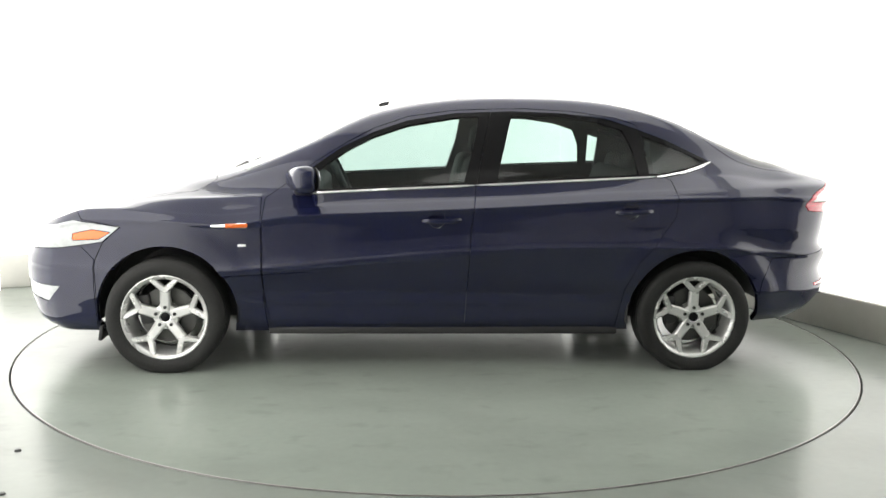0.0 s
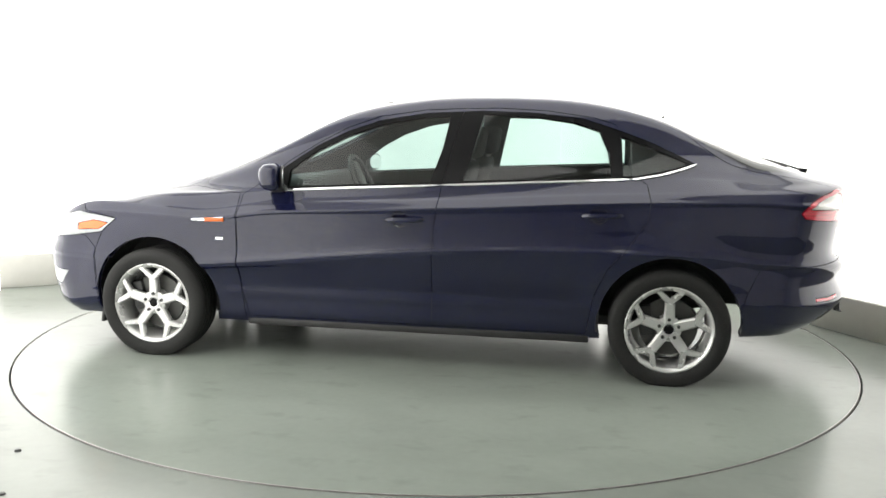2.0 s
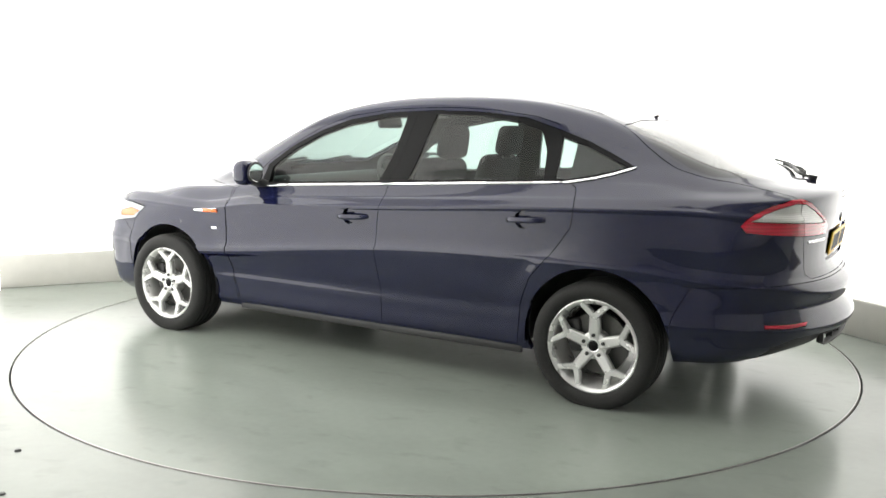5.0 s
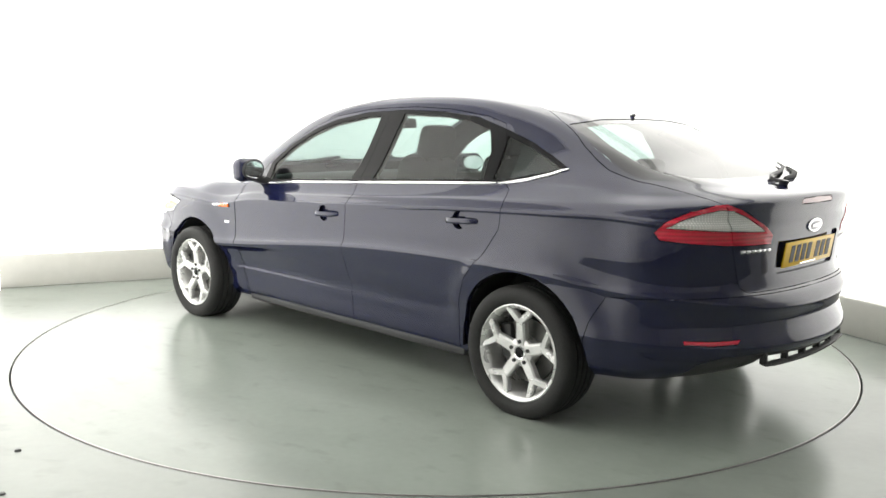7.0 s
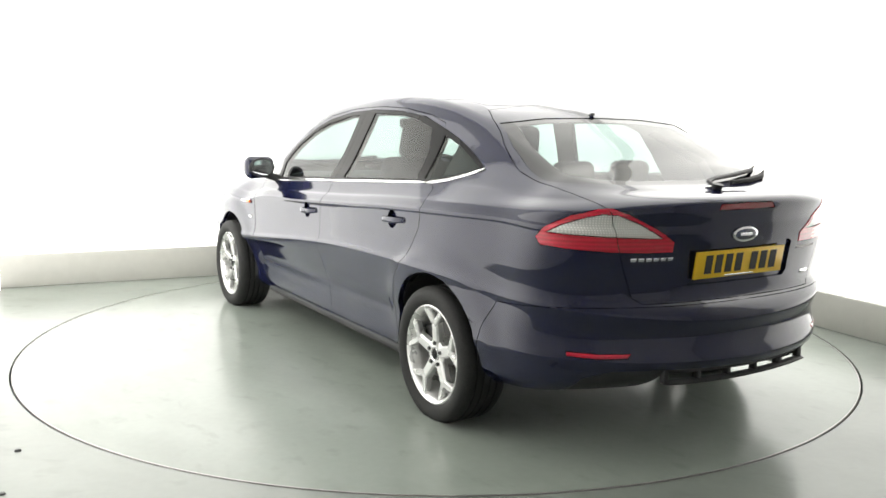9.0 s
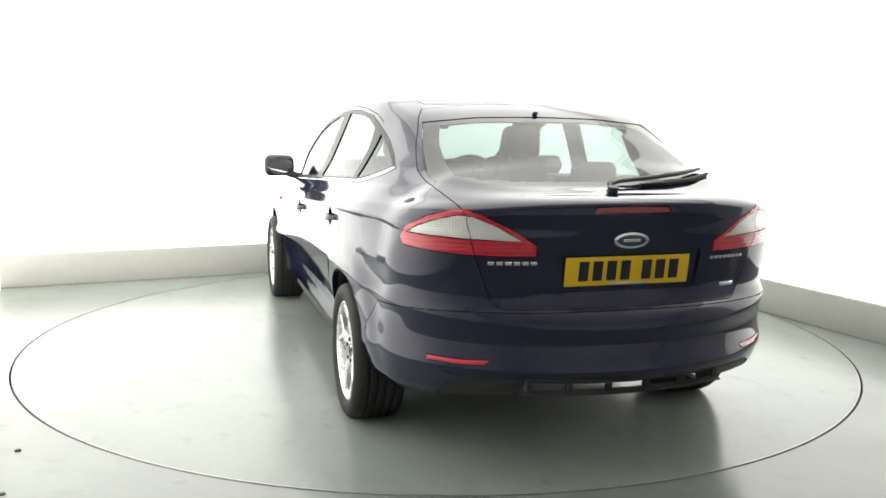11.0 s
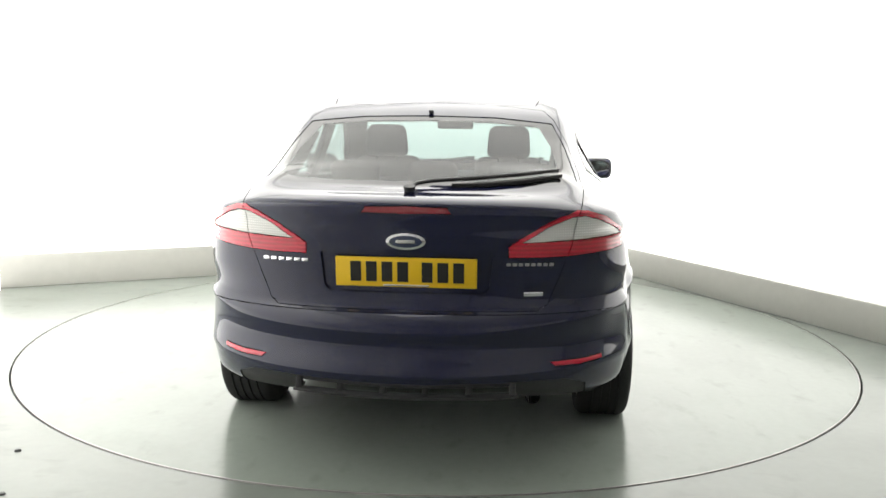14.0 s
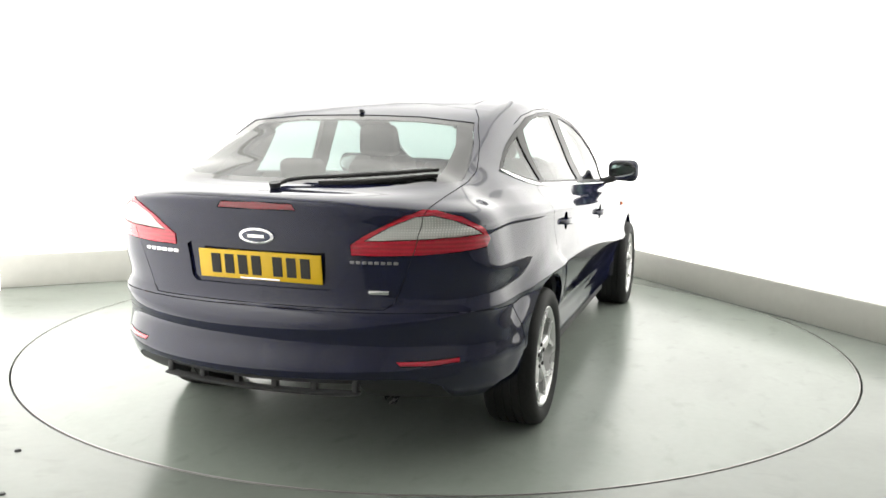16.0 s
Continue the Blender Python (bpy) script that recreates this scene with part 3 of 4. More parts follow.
class Shell:
    """The scored body surface: which face belongs to which panel."""

    def __init__(self):
        self.bm = bm = body_surface()
        layer = bm.faces.layers.int.new("panel")
        side = lambda c: c.y > 0.35
        for hx, hz in HUBS:
            bmesh.ops.delete(bm, geom=score(bm, SIDE, circle(hx, hz + 0.012, ARCH_R), lambda c: c.y > 0.5 and c.z < 0.8), context="FACES")
        plan = [
            ("fender", SIDE, FENDER, lambda c: c.y > 0.6 and c.z < 0.96),
            ("front_bumper", SIDE, FRONT_BUMPER, lambda c: c.x > 1.6),
            ("rear_bumper", SIDE, REAR_BUMPER, lambda c: c.x < -1.6),
            ("diffuser", REAR, DIFFUSER, lambda c: c.x < -2.05),
            ("slot", REAR, SLOT, lambda c: c.x < -2.05),
            ("bonnet", TOP, BONNET, lambda c: c.z > 0.78 and c.x > 1.0),
            ("windscreen", TOP, WINDSCREEN, lambda c: c.z > 0.9),
            ("roof_panel", TOP, ROOF, lambda c: c.z > 1.2),
            ("tailgate", REAR, TAILGATE, lambda c: c.x < -1.15),
            ("rear_screen", REAR, REAR_SCREEN, lambda c: c.x < -1.25),
            ("clear_screen", REAR, CLEAR_SCREEN, lambda c: c.x < -1.25),
            ("plate_recess", REAR, PLATE_RECESS, lambda c: c.x < -2.1),
            ("front_door", SIDE, FRONT_DOOR, side),
            ("rear_door", SIDE, REAR_DOOR, side),
            ("window_frame", SIDE, WINDOW_LINE, side),
            ("cup_front", SIDE, circle(-0.005, 0.824, 0.043, 20), side),
            ("cup_rear", SIDE, circle(-1.05, 0.876, 0.043, 20), side),
            ("front_pane", SIDE, FRONT_PANE, side),
            ("rear_pane", SIDE, REAR_PANE, side),
            ("quarter_pane", SIDE, QUARTER_PANE, side),
            ("tail_lamp", CORNER, TAIL_LAMP, lambda c: c.x < -1.9 and c.y > 0.25),
            ("pale_lens", CORNER, PALE_LENS, lambda c: c.x < -1.9 and c.y > 0.25),
            ("headlamp", SIDE, HEADLAMP, lambda c: c.x > 1.5 and c.y > 0.42),
            ("head_signal", SIDE, HEAD_SIGNAL, lambda c: c.x > 1.5 and c.y > 0.42),
            ("fog_lamp", SIDE, FOG_LAMP, lambda c: c.x > 1.5 and c.y > 0.4),
            ("reflector", CORNER, REFLECTOR, lambda c: c.x < -1.9 and c.y > 0.2),
            ("brake_strip", REAR, BRAKE_STRIP, lambda c: c.x < -1.9),
        ]
        for _, axes, poly, where in plan:
            score(bm, axes, poly, where)
        self.names = {0: "body_shell"}
        for f in bm.faces:
            c = f.calc_center_median()
            got = [n for n, axes, poly, where in plan if where(c) and inside(poly, c.dot(axes[0]), c.dot(axes[1]))]
            name = got[-1] if got else "body_shell"
            if name == "window_frame":
                name += "_front" if "front_door" in got else "_rear" if "rear_door" in got else "_quarter"
            if name in ("tail_lamp", "pale_lens"):
                name += "_inner" if "tailgate" in got else "_outer"
            if name not in self.names.values():
                self.names[len(self.names)] = name
            f[layer] = [k for k, n in self.names.items() if n == name][0]
        self.faces = {n: [] for n in self.names.values()}
        for f in bm.faces:
            self.faces[self.names[f[layer]]].append(f)
        bm.normal_update()
        for v in bm.verts:
            n = Vector()
            for f in v.link_faces:
                n += f.normal * f.calc_area()
            if abs(v.co.y) < 1e-3:
                n.y = 0
            if n.length > 1e-12:
                v.normal = n.normalized()
        bm.verts.index_update()
        self.co = np.array([v.co for v in bm.verts])
        self.no = np.array([v.normal for v in bm.verts])

    def on_side(self, x, z, out=0.0):
        """The point of the flank at (x, z), and the normal there."""
        m = self.co[:, 1] > 0.3
        co, no = self.co[m], self.no[m]
        d = (co[:, 0] - x) ** 2 + (co[:, 2] - z) ** 2 + (no[:, 1] < 0.2) * 9
        i = int(np.argmin(d))
        n = no[i]
        y = co[i, 1] - (n[0] * (x - co[i, 0]) + n[2] * (z - co[i, 2])) / n[1]
        return Vector((x, y, z)) + Vector(n) * out, Vector(n)

    def on_rear(self, y, z, out=0.0):
        """The point of the tail at (y, z), and the normal there."""
        m = self.co[:, 0] < -1.2
        co, no = self.co[m], self.no[m]
        d = (co[:, 1] - abs(y)) ** 2 + (co[:, 2] - z) ** 2 + (no[:, 0] > -0.15) * 9
        i = int(np.argmin(d))
        n = no[i]
        x = co[i, 0] - (n[1] * (abs(y) - co[i, 1]) + n[2] * (z - co[i, 2])) / n[0]
        n = Vector((n[0], n[1] if y >= 0 else -n[1], n[2]))
        return Vector((x, y, z)) + n * out, n

    def panel(self, name, ids, material, parent, side="both", gap=0.002, depth=0.026, sink=0.0, label="", skirt=True, flip=False):
        """One panel as a mesh of its own: side 1 left, -1 right, both: across the middle."""
        verts, faces, norms = [], [], []
        chosen = set(f for n in ids for f in self.faces.get(n, ()))
        rim = set()
        for f in chosen:
            for e in f.edges:
                if sum(g in chosen for g in e.link_faces) == 1 and not (side == "both" and all(abs(v.co.y) < 1e-3 for v in e.verts)):
                    rim.add(e)
        rim_verts = set(v for e in rim for v in e.verts)
        place = {}
        for f in chosen:
            for v in f.verts:
                if v not in place:
                    co = v.co - v.normal * sink
                    if v in rim_verts and gap:
                        d = Vector()
                        for g in v.link_faces:
                            if g in chosen:
                                d += (g.calc_center_median() - v.co).normalized()
                        d -= v.normal * d.dot(v.normal)
                        if d.length > 1e-6:
                            co = co + d.normalized() * gap
                    place[v] = co
        for sign in ((1, -1) if side == "both" else (side,)):
            index = {}

            def put(v, deep=0.0):
                key = (v, deep)
                if key not in index:
                    c = place[v] - v.normal * deep
                    if side == "both" and sign < 0 and abs(v.co.y) < 1e-3 and (v, deep, "mid") in mids:
                        index[key] = mids[(v, deep, "mid")]
                        return index[key]
                    index[key] = len(verts)
                    if abs(v.co.y) < 1e-3:
                        mids[(v, deep, "mid")] = len(verts)
                    verts.append((c.x, c.y * sign, c.z))
                return index[key]

            if sign == 1 or side != "both":
                mids = {}
            for f in chosen:
                vs = list(f.verts) if (sign > 0) != flip else list(f.verts)[::-1]
                faces.append([put(v) for v in vs])
                for v in vs:
                    n = v.normal * (-1 if flip else 1)
                    norms.append((n.x, n.y * sign, n.z))
            if skirt and depth:
                for e in rim:
                    f = [g for g in e.link_faces if g in chosen][0]
                    for l in f.loops:
                        if l.edge == e:
                            a, b = l.vert, l.link_loop_next.vert
                    if sign < 0:
                        a, b = b, a
                    quad = [put(b), put(a), put(a, depth), put(b, depth)]
                    p = [Vector(verts[i]) for i in quad]
                    n = (p[2] - p[0]).cross(p[3] - p[1])
                    n = n.normalized() if n.length > 1e-9 else Vector((0, 0, 1))
                    faces.append(quad)
                    norms += [tuple(n)] * 4
        me = bpy.data.meshes.new(name)
        me.from_pydata(verts, [], faces)
        me.materials.append(material)
        me.polygons.foreach_set("use_smooth", [True] * len(me.polygons))
        me.normals_split_custom_set(norms)
        me.update()
        ob = new(name, me)
        ob.parent = parent
        if label:
            tagged(ob, label)
        return ob


def sweep(name, path, normals, wide, thick, material, parent, label=""):
    """A flat bar with rounded shoulders along a path, standing out along the normals."""
    bm = bmesh.new()
    rows = []
    n = len(path)
    for i in range(n):
        t = (path[min(i + 1, n - 1)] - path[max(i - 1, 0)]).normalized()
        nn = normals[i].normalized()
        b = t.cross(nn).normalized()
        taper = 0.35 if i in (0, n - 1) else 1
        w, h = wide * taper / 2, thick
        rows.append([bm.verts.new(path[i] + b * x + nn * y) for x, y in ((-w, -h * 0.6), (-w, h * 0.5), (-w * 0.6, h), (w * 0.6, h), (w, h * 0.5), (w, -h * 0.6))])
    for i in range(n - 1):
        for j in range(6):
            k = (j + 1) % 6
            bm.faces.new((rows[i][j], rows[i][k], rows[i + 1][k], rows[i + 1][j]))
    bm.faces.new(rows[0])
    bm.faces.new(rows[-1])
    return part(name, bm, material, parent, label, sharp=40)


def bar(bm, p0, p1, w0, w1, y0, y1, deep):
    """A tapered wheel bar in the x-z plane with a chamfered front."""
    d = Vector((p1[0] - p0[0], 0, p1[1] - p0[1])).normalized()
    b = Vector((-d.z, 0, d.x))
    ends = []
    for p, w, y in ((p0, w0, y0), (p1, w1, y1)):
        o = Vector((p[0], 0, p[1]))
        ends.append([bm.verts.new(o + b * (w * k) + Vector((0, y - dy, 0))) for k, dy in ((-.5, deep), (-.5, .008), (-.34, 0), (.34, 0), (.5, .008), (.5, deep))])
    for j in range(6):
        k = (j + 1) % 6
        bm.faces.new((ends[0][j], ends[0][k], ends[1][k], ends[1][j]))
    bm.faces.new(ends[0])
    bm.faces.new(ends[1])


def make_wheel(car, hub_z):
    """A five-spoke alloy wheel with its outer face to +y."""
    rim = [(.195, -.10), (.220, -.105), (.222, -.095), (.200, -.08), (.190, -.03), (.192, .04), (.203, .085), (.212, .097), (.222, .103), (.229, .100), (.229, .088), (.215, .080), (.205, -.02), (.205, -.07), (.195, -.10)]
    wheel = revolved("wheel", rim, SILVER, car, "five-spoke silver alloy wheel with a black tyre", 72)
    half = [(.221, .094), (.232, .106), (.248, .114), (.268, .117), (.286, .114), (.299, .106), (.307, .094), (.311, .078), (.311, .060), (.303, .059), (.303, .051), (.311, .050), (.311, .024), (.303, .023), (.303, .013), (.311, .012)]
    prof = half + [(r, -y) for r, y in reversed(half)]
    flat = lambda v: (v[0], v[1], max(v[2], -hub_z + 0.0005))
    revolved("tyre", prof, RUBBER, wheel, "black rubber tyre with tread grooves", 96, flat, 30)
    bm = bmesh.new()
    bar(bm, (0, .030), (0, .160), .058, .048, .078, .090, .034)
    for s in (-1, 1):
        bar(bm, (s * .010, .150), (s * .072, .2085), .034, .028, .090, .097, .030)
    bmesh.ops.create_cone(bm, cap_ends=True, segments=10, radius1=.004, radius2=.004, depth=.001, matrix=pose(0, .0865, .10, 90))
    spoke = part("spoke", bm, SILVER, wheel, sharp=30)
    for k in range(1, 5):
        o = new("spoke", spoke.data)
        o.parent = wheel
        o.matrix_basis = Matrix.Rotation(radians(72 * k), 4, "Y")
    revolved("hub", [(0, .072), (.056, .076), (.066, .072), (.068, .05), (.07, .0), (0, 0)], SILVER, wheel, n=40)
    revolved("centre_cap", [(0, .084), (.020, .084), (.025, .082), (.026, .070), (.026, .055)], BLACK_GLOSS, wheel, "dark round centre cap", 32)
    revolved("cap_ring", [(.026, .083), (.031, .084), (.034, .078), (.034, .06)], CHROME, wheel, n=32)
    nut_bm = bmesh.new()
    bmesh.ops.create_cone(nut_bm, cap_ends=True, segments=6, radius1=.0105, radius2=.0095, depth=.022, matrix=pose(0, .0765, 0, -90))
    nut = part("wheel_nut", nut_bm, BLACK_PLASTIC, wheel)
    nut.matrix_basis = Matrix.Translation((0, 0, .051))
    for k in range(1, 5):
        o = new("wheel_nut", nut.data)
        o.parent = wheel
        o.matrix_basis = Matrix.Rotation(radians(72 * k), 4, "Y") @ Matrix.Translation((0, 0, .051))
    revolved("brake_disc", [(.06, .015), (.150, .015), (.150, -.010), (.06, -.010), (.06, .015)], DISC_STEEL, wheel, "worn steel brake disc", 48)
    cal = rbox((.07, .06, .16), pose(.115, .012, .03, 0, 10, 0), .012)
    part("brake_caliper", cal, BLACK_PLASTIC, wheel)
    return wheel


def make_car():
    car = new("car")
    tagged(car, "dark navy blue metallic five-door hatchback with silver alloy wheels", "car")
    sh = Shell()
    # panels across the middle
    sh.panel("body_shell", ["body_shell"], PAINT, car)
    sh.panel("front_bumper", ["front_bumper"], PAINT, car)
    bumper = sh.panel("rear_bumper", ["rear_bumper"], PAINT, car)
    sh.panel("diffuser", ["diffuser"], BLACK_PLASTIC, bumper, label="black plastic lower bumper insert", sink=0.004)
    sh.panel("bonnet", ["bonnet"], PAINT, car)
    sh.panel("roof_panel", ["roof_panel"], PAINT, car, gap=0.003)
    sh.panel("windscreen", ["windscreen"], GLASS, car, label="pale green tinted windscreen", sink=0.003, skirt=False).visible_shadow = False
    gate = sh.panel("tailgate", ["tailgate"], PAINT, car)
    screen = sh.panel("rear_screen", ["clear_screen"], REAR_GLASS, gate, label="green tinted rear window glass", sink=0.003, skirt=False, gap=0)
    screen.visible_shadow = False
    sh.panel("screen_border", ["rear_screen"], SCREEN_BLACK, screen, label="black border round the rear glass", sink=0.003, skirt=False, gap=0)
    sh.panel("plate_recess", ["plate_recess"], PAINT, gate, label="shallow recess behind the number plate", sink=0.012, gap=-0.001, skirt=False)
    sh.panel("brake_lamp", ["brake_strip"], DARK_RED, gate, label="thin dark red high brake lamp", sink=0.001)
    for side in (1, -1):
        sh.panel("fender", ["fender"], PAINT, car, side)
        door = sh.panel("front_door", ["front_door"], PAINT, car, side)
        sh.panel("window_frame", ["window_frame_front"], BLACK_GLOSS, door, side, label="black window surround", gap=0.001)
        sh.panel("pane", ["front_pane"], GLASS, door, side, label="green tinted side glass", sink=0.005, skirt=False, gap=0).visible_shadow = False
        sh.panel("handle_cup", ["cup_front"], PAINT, door, side, gap=0, sink=0.022, skirt=False, label="hollow behind the handle")
        rear = sh.panel("rear_door", ["rear_door"], PAINT, car, side)
        sh.panel("window_frame", ["window_frame_rear"], BLACK_GLOSS, rear, side, label="black window surround", gap=0.001)
        sh.panel("pane", ["rear_pane"], GLASS, rear, side, label="green tinted side glass", sink=0.005, skirt=False, gap=0).visible_shadow = False
        sh.panel("handle_cup", ["cup_rear"], PAINT, rear, side, gap=0, sink=0.022, skirt=False, label="hollow behind the handle")
        quarter = sh.panel("quarter_window", ["window_frame_quarter"], BLACK_GLOSS, car, side, label="black quarter window surround", gap=0.001)
        sh.panel("pane", ["quarter_pane"], GLASS, quarter, side, sink=0.005, skirt=False, gap=0).visible_shadow = False
        lamp = sh.panel("tail_lamp", ["tail_lamp_outer"], RED_LENS, car, side, label="red wraparound tail lamp", sink=-0.003)
        sh.panel("reversing_lens", ["pale_lens_outer"], CLEAR_LENS, lamp, side, label="pale ribbed lens", sink=0.0)
        lamp = sh.panel("tail_lamp", ["tail_lamp_inner"], RED_LENS, gate, side, label="red tail lamp on the tailgate", sink=-0.003)
        sh.panel("reversing_lens", ["pale_lens_inner"], CLEAR_LENS, gate, side, label="pale ribbed lens", sink=0.0)
        head = sh.panel("headlamp", ["headlamp"], HEAD_LENS, car, side, label="clear swept-back headlamp", sink=-0.001)
        sh.panel("indicator", ["head_signal"], AMBER, head, side, label="orange indicator in the headlamp")
        sh.panel("fog_lamp", ["fog_lamp"], HEAD_LENS, car, side, label="clear front fog lamp", sink=0.004)
        sh.panel("reflector", ["reflector"], RED_LENS, bumper, side, label="thin red rear reflector", sink=-0.002)
    # thick inner pillar behind each quarter window
    for side in (1, -1):
        cols = []
        for x in np.linspace(-1.215, -1.60, 8):
            low = float(np.interp(x, [-1.60, -1.36, -1.20], [1.10, 1.06, 1.03]))
            high = float(np.interp(x, [-1.60, -1.45, -1.30, -1.20], [1.20, 1.24, 1.30, 1.33]))
            cols.append([sh.on_side(x, z, -d)[0] for d in (0.05, 0.10) for z in np.linspace(low, high, 4)])
        bm = bmesh.new()
        cols = [[bm.verts.new((p.x, p.y * side, p.z)) for p in c] for c in cols]
        ring = (0, 1, 2, 3, 7, 6, 5, 4)
        for a, b in zip(cols, cols[1:]):
            for i in range(8):
                p, q = ring[i], ring[(i + 1) % 8]
                bm.faces.new((a[p], a[q], b[q], b[p]))
        for c in (cols[0], cols[-1]):
            bm.faces.new([c[i] for i in ring])
        part("pillar_trim", bm, DARK_TRIM, car, "dark grey inner pillar trim")
    # inner lining
    inner = ["body_shell", "fender", "front_door", "rear_door", "window_frame_front", "window_frame_rear", "window_frame_quarter", "tailgate", "front_bumper", "rear_bumper", "bonnet", "tail_lamp_outer", "tail_lamp_inner", "pale_lens_outer", "pale_lens_inner", "headlamp", "head_signal", "fog_lamp", "diffuser", "reflector", "brake_strip"]
    sh.panel("interior_trim", inner, DARK_TRIM, car, gap=0, sink=0.030, skirt=False, flip=True, label="dark grey inner trim")
    sh.panel("headliner", ["roof_panel"], HEADLINER, car, gap=0, sink=0.035, skirt=False, flip=True, label="pale fabric roof lining")
    return car, sh



def oval(bm, m, rx, rz, thick, n=32, dome=0.3):
    """A domed oval disc that faces +y of m."""
    rings = []
    for k, y in ((1, 0), (1, thick * (1 - dome)), (0.85, thick)):
        rings.append([bm.verts.new(m @ Vector((rx * k * math.cos(2 * math.pi * i / n), y, rz * k * math.sin(2 * math.pi * i / n)))) for i in range(n)])
    for a, b in zip(rings, rings[1:]):
        for i in range(n):
            j = (i + 1) % n
            bm.faces.new((a[i], a[j], b[j], b[i]))
    bm.faces.new(rings[-1])
    return bm


def face_pose(p, n, up=Vector((0, 0, 1))):
    """A pose at p whose +y looks along n, with z upwards."""
    y = n.normalized()
    x = y.cross(up).normalized()
    z = x.cross(y)
    return Matrix.Translation(p) @ Matrix((x, y, z)).transposed().to_4x4()


def flip_y(m):
    return Matrix.Diagonal((1, -1, 1, 1)) @ m


def children(car, name):
    return [o for o in car.children_recursive if o.name.split(".")[0] == name]


def fit_out(car, sh):
    """Mirrors, handles, trim, lamps and badges on the flanks and the tail."""
    doors = {"front": children(car, "front_door"), "rear": children(car, "rear_door")}
    fenders = children(car, "fender")
    for k, sign in ((0, 1), (1, -1)):
        both = Matrix.Diagonal((1, sign, 1, 1))

        def put(name, bm, material, parent, label="", sharp=35):
            bm.transform(both)
            return part(name, bm, material, parent, label, sharp=sharp)

        # chrome strip along the foot of the windows
        for door, xs in (("front", np.linspace(0.70, -0.207, 24)), ("rear", np.linspace(-0.213, -1.20, 26))):
            zs = np.interp(xs, [-1.36, -1.22, -.7, -.2, .3, .72], [1.083, 1.057, 1.031, 1.003, .976, .951])
            pts = [sh.on_side(x, z) for x, z in zip(xs, zs)]
            ob = sweep("chrome_strip", [both @ p for p, n in pts], [both @ n for p, n in pts], 0.015, 0.007, CHROME, doors[door][k], "bright chrome window strip")
        xs = np.linspace(-1.206, -1.535, 16)
        zs = np.interp(xs, [-1.535, -1.45, -1.36, -1.22], [1.135, 1.105, 1.080, 1.056])
        pts = [sh.on_side(x, z) for x, z in zip(xs, zs)]
        sweep("chrome_strip", [both @ p for p, n in pts], [both @ n for p, n in pts], 0.015, 0.007, CHROME, car, "bright chrome window strip")
        # handles in their cups
        for door, x, z in (("front", -0.01, 0.822), ("rear", -1.045, 0.874)):
            p, n = sh.on_side(x, z)
            hb = bmesh.new()
            rows = []
            for q in range(13):
                u = -1 + q / 6
                w = 0.0135 * (1 - abs(u) ** 6 * 0.45)
                lift = 0.004 + 0.028 * (1 - u**4)
                a, b = sh.on_side(x + u * 0.105 - 0.02, z + u * -0.004)
                fp = face_pose(a, b)
                rows.append([hb.verts.new(fp @ Vector((0, y, zz))) for y, zz in ((lift - .012, -w), (lift - .003, -w), (lift, -w * .5), (lift, w * .5), (lift - .003, w), (lift - .012, w))])
            for a, b in zip(rows, rows[1:]):
                for i in range(6):
                    j = (i + 1) % 6
                    hb.faces.new((a[i], a[j], b[j], b[i]))
            hb.faces.new(rows[0])
            hb.faces.new(rows[-1])
            put("door_handle", hb, PAINT, doors[door][k], "body-coloured pull handle")
        # outside mirror
        hs = rbox((0.14, 0.205, 0.160), None, 0.045, 5, shape=lambda c: Vector((c.x * (1.0 if c.y < 0 else 0.80) - 0.30 * c.y, c.y, c.z * (0.80 if c.x > 0 else 1.0) * (0.9 if c.y < 0 else 1.0))))
        hs.transform(pose(0.70, 0.972, 1.035, 0, 0, 0))
        mirror = put("door_mirror", hs, PAINT, doors["front"][k], "dark blue outside mirror with a black foot")
        foot = rbox((0.10, 0.13, 0.045), pose(0.70, 0.868, 0.968, 16, 0, 0), 0.018, 3)
        put("mirror_foot", foot, BLACK_PLASTIC, mirror)
        put("mirror_rim", oval(bmesh.new(), pose(0.632, 0.972, 1.035, 0, 0, 106.7), 0.098, 0.062, 0.010, 32, 0.5), BLACK_PLASTIC, mirror)
        put("mirror_glass", oval(bmesh.new(), pose(0.6255, 0.974, 1.035, 0, 0, 106.7), 0.086, 0.052, 0.006, 32, 0.2), CHROME, mirror, "mirror glass")
        # side signal and badge on the fender
        p, n = sh.on_side(1.085, 0.786)
        put("side_vent", rbox((0.19, 0.012, 0.030), face_pose(p, n) @ pose(0, 0, 0, 0, 1.5, 0), 0.005, 2, shape=lambda c: Vector((c.x, c.y, c.z * (0.45 if c.x > 0 else 1) + 0.0))), CHROME, fenders[k], "chrome-edged side vent")
        p, n = sh.on_side(1.045, 0.788)
        put("side_indicator", rbox((0.115, 0.012, 0.022), face_pose(p + n * 0.003, n) @ pose(0, 0, 0, 0, 1.5, 0), 0.004, 2), AMBER, fenders[k], "orange side indicator")
        p, n = sh.on_side(1.02, 0.682)
        put("fender_badge", rbox((0.045, 0.006, 0.014), face_pose(p, n), 0.002, 1), CHROME, fenders[k], "small chrome badge")
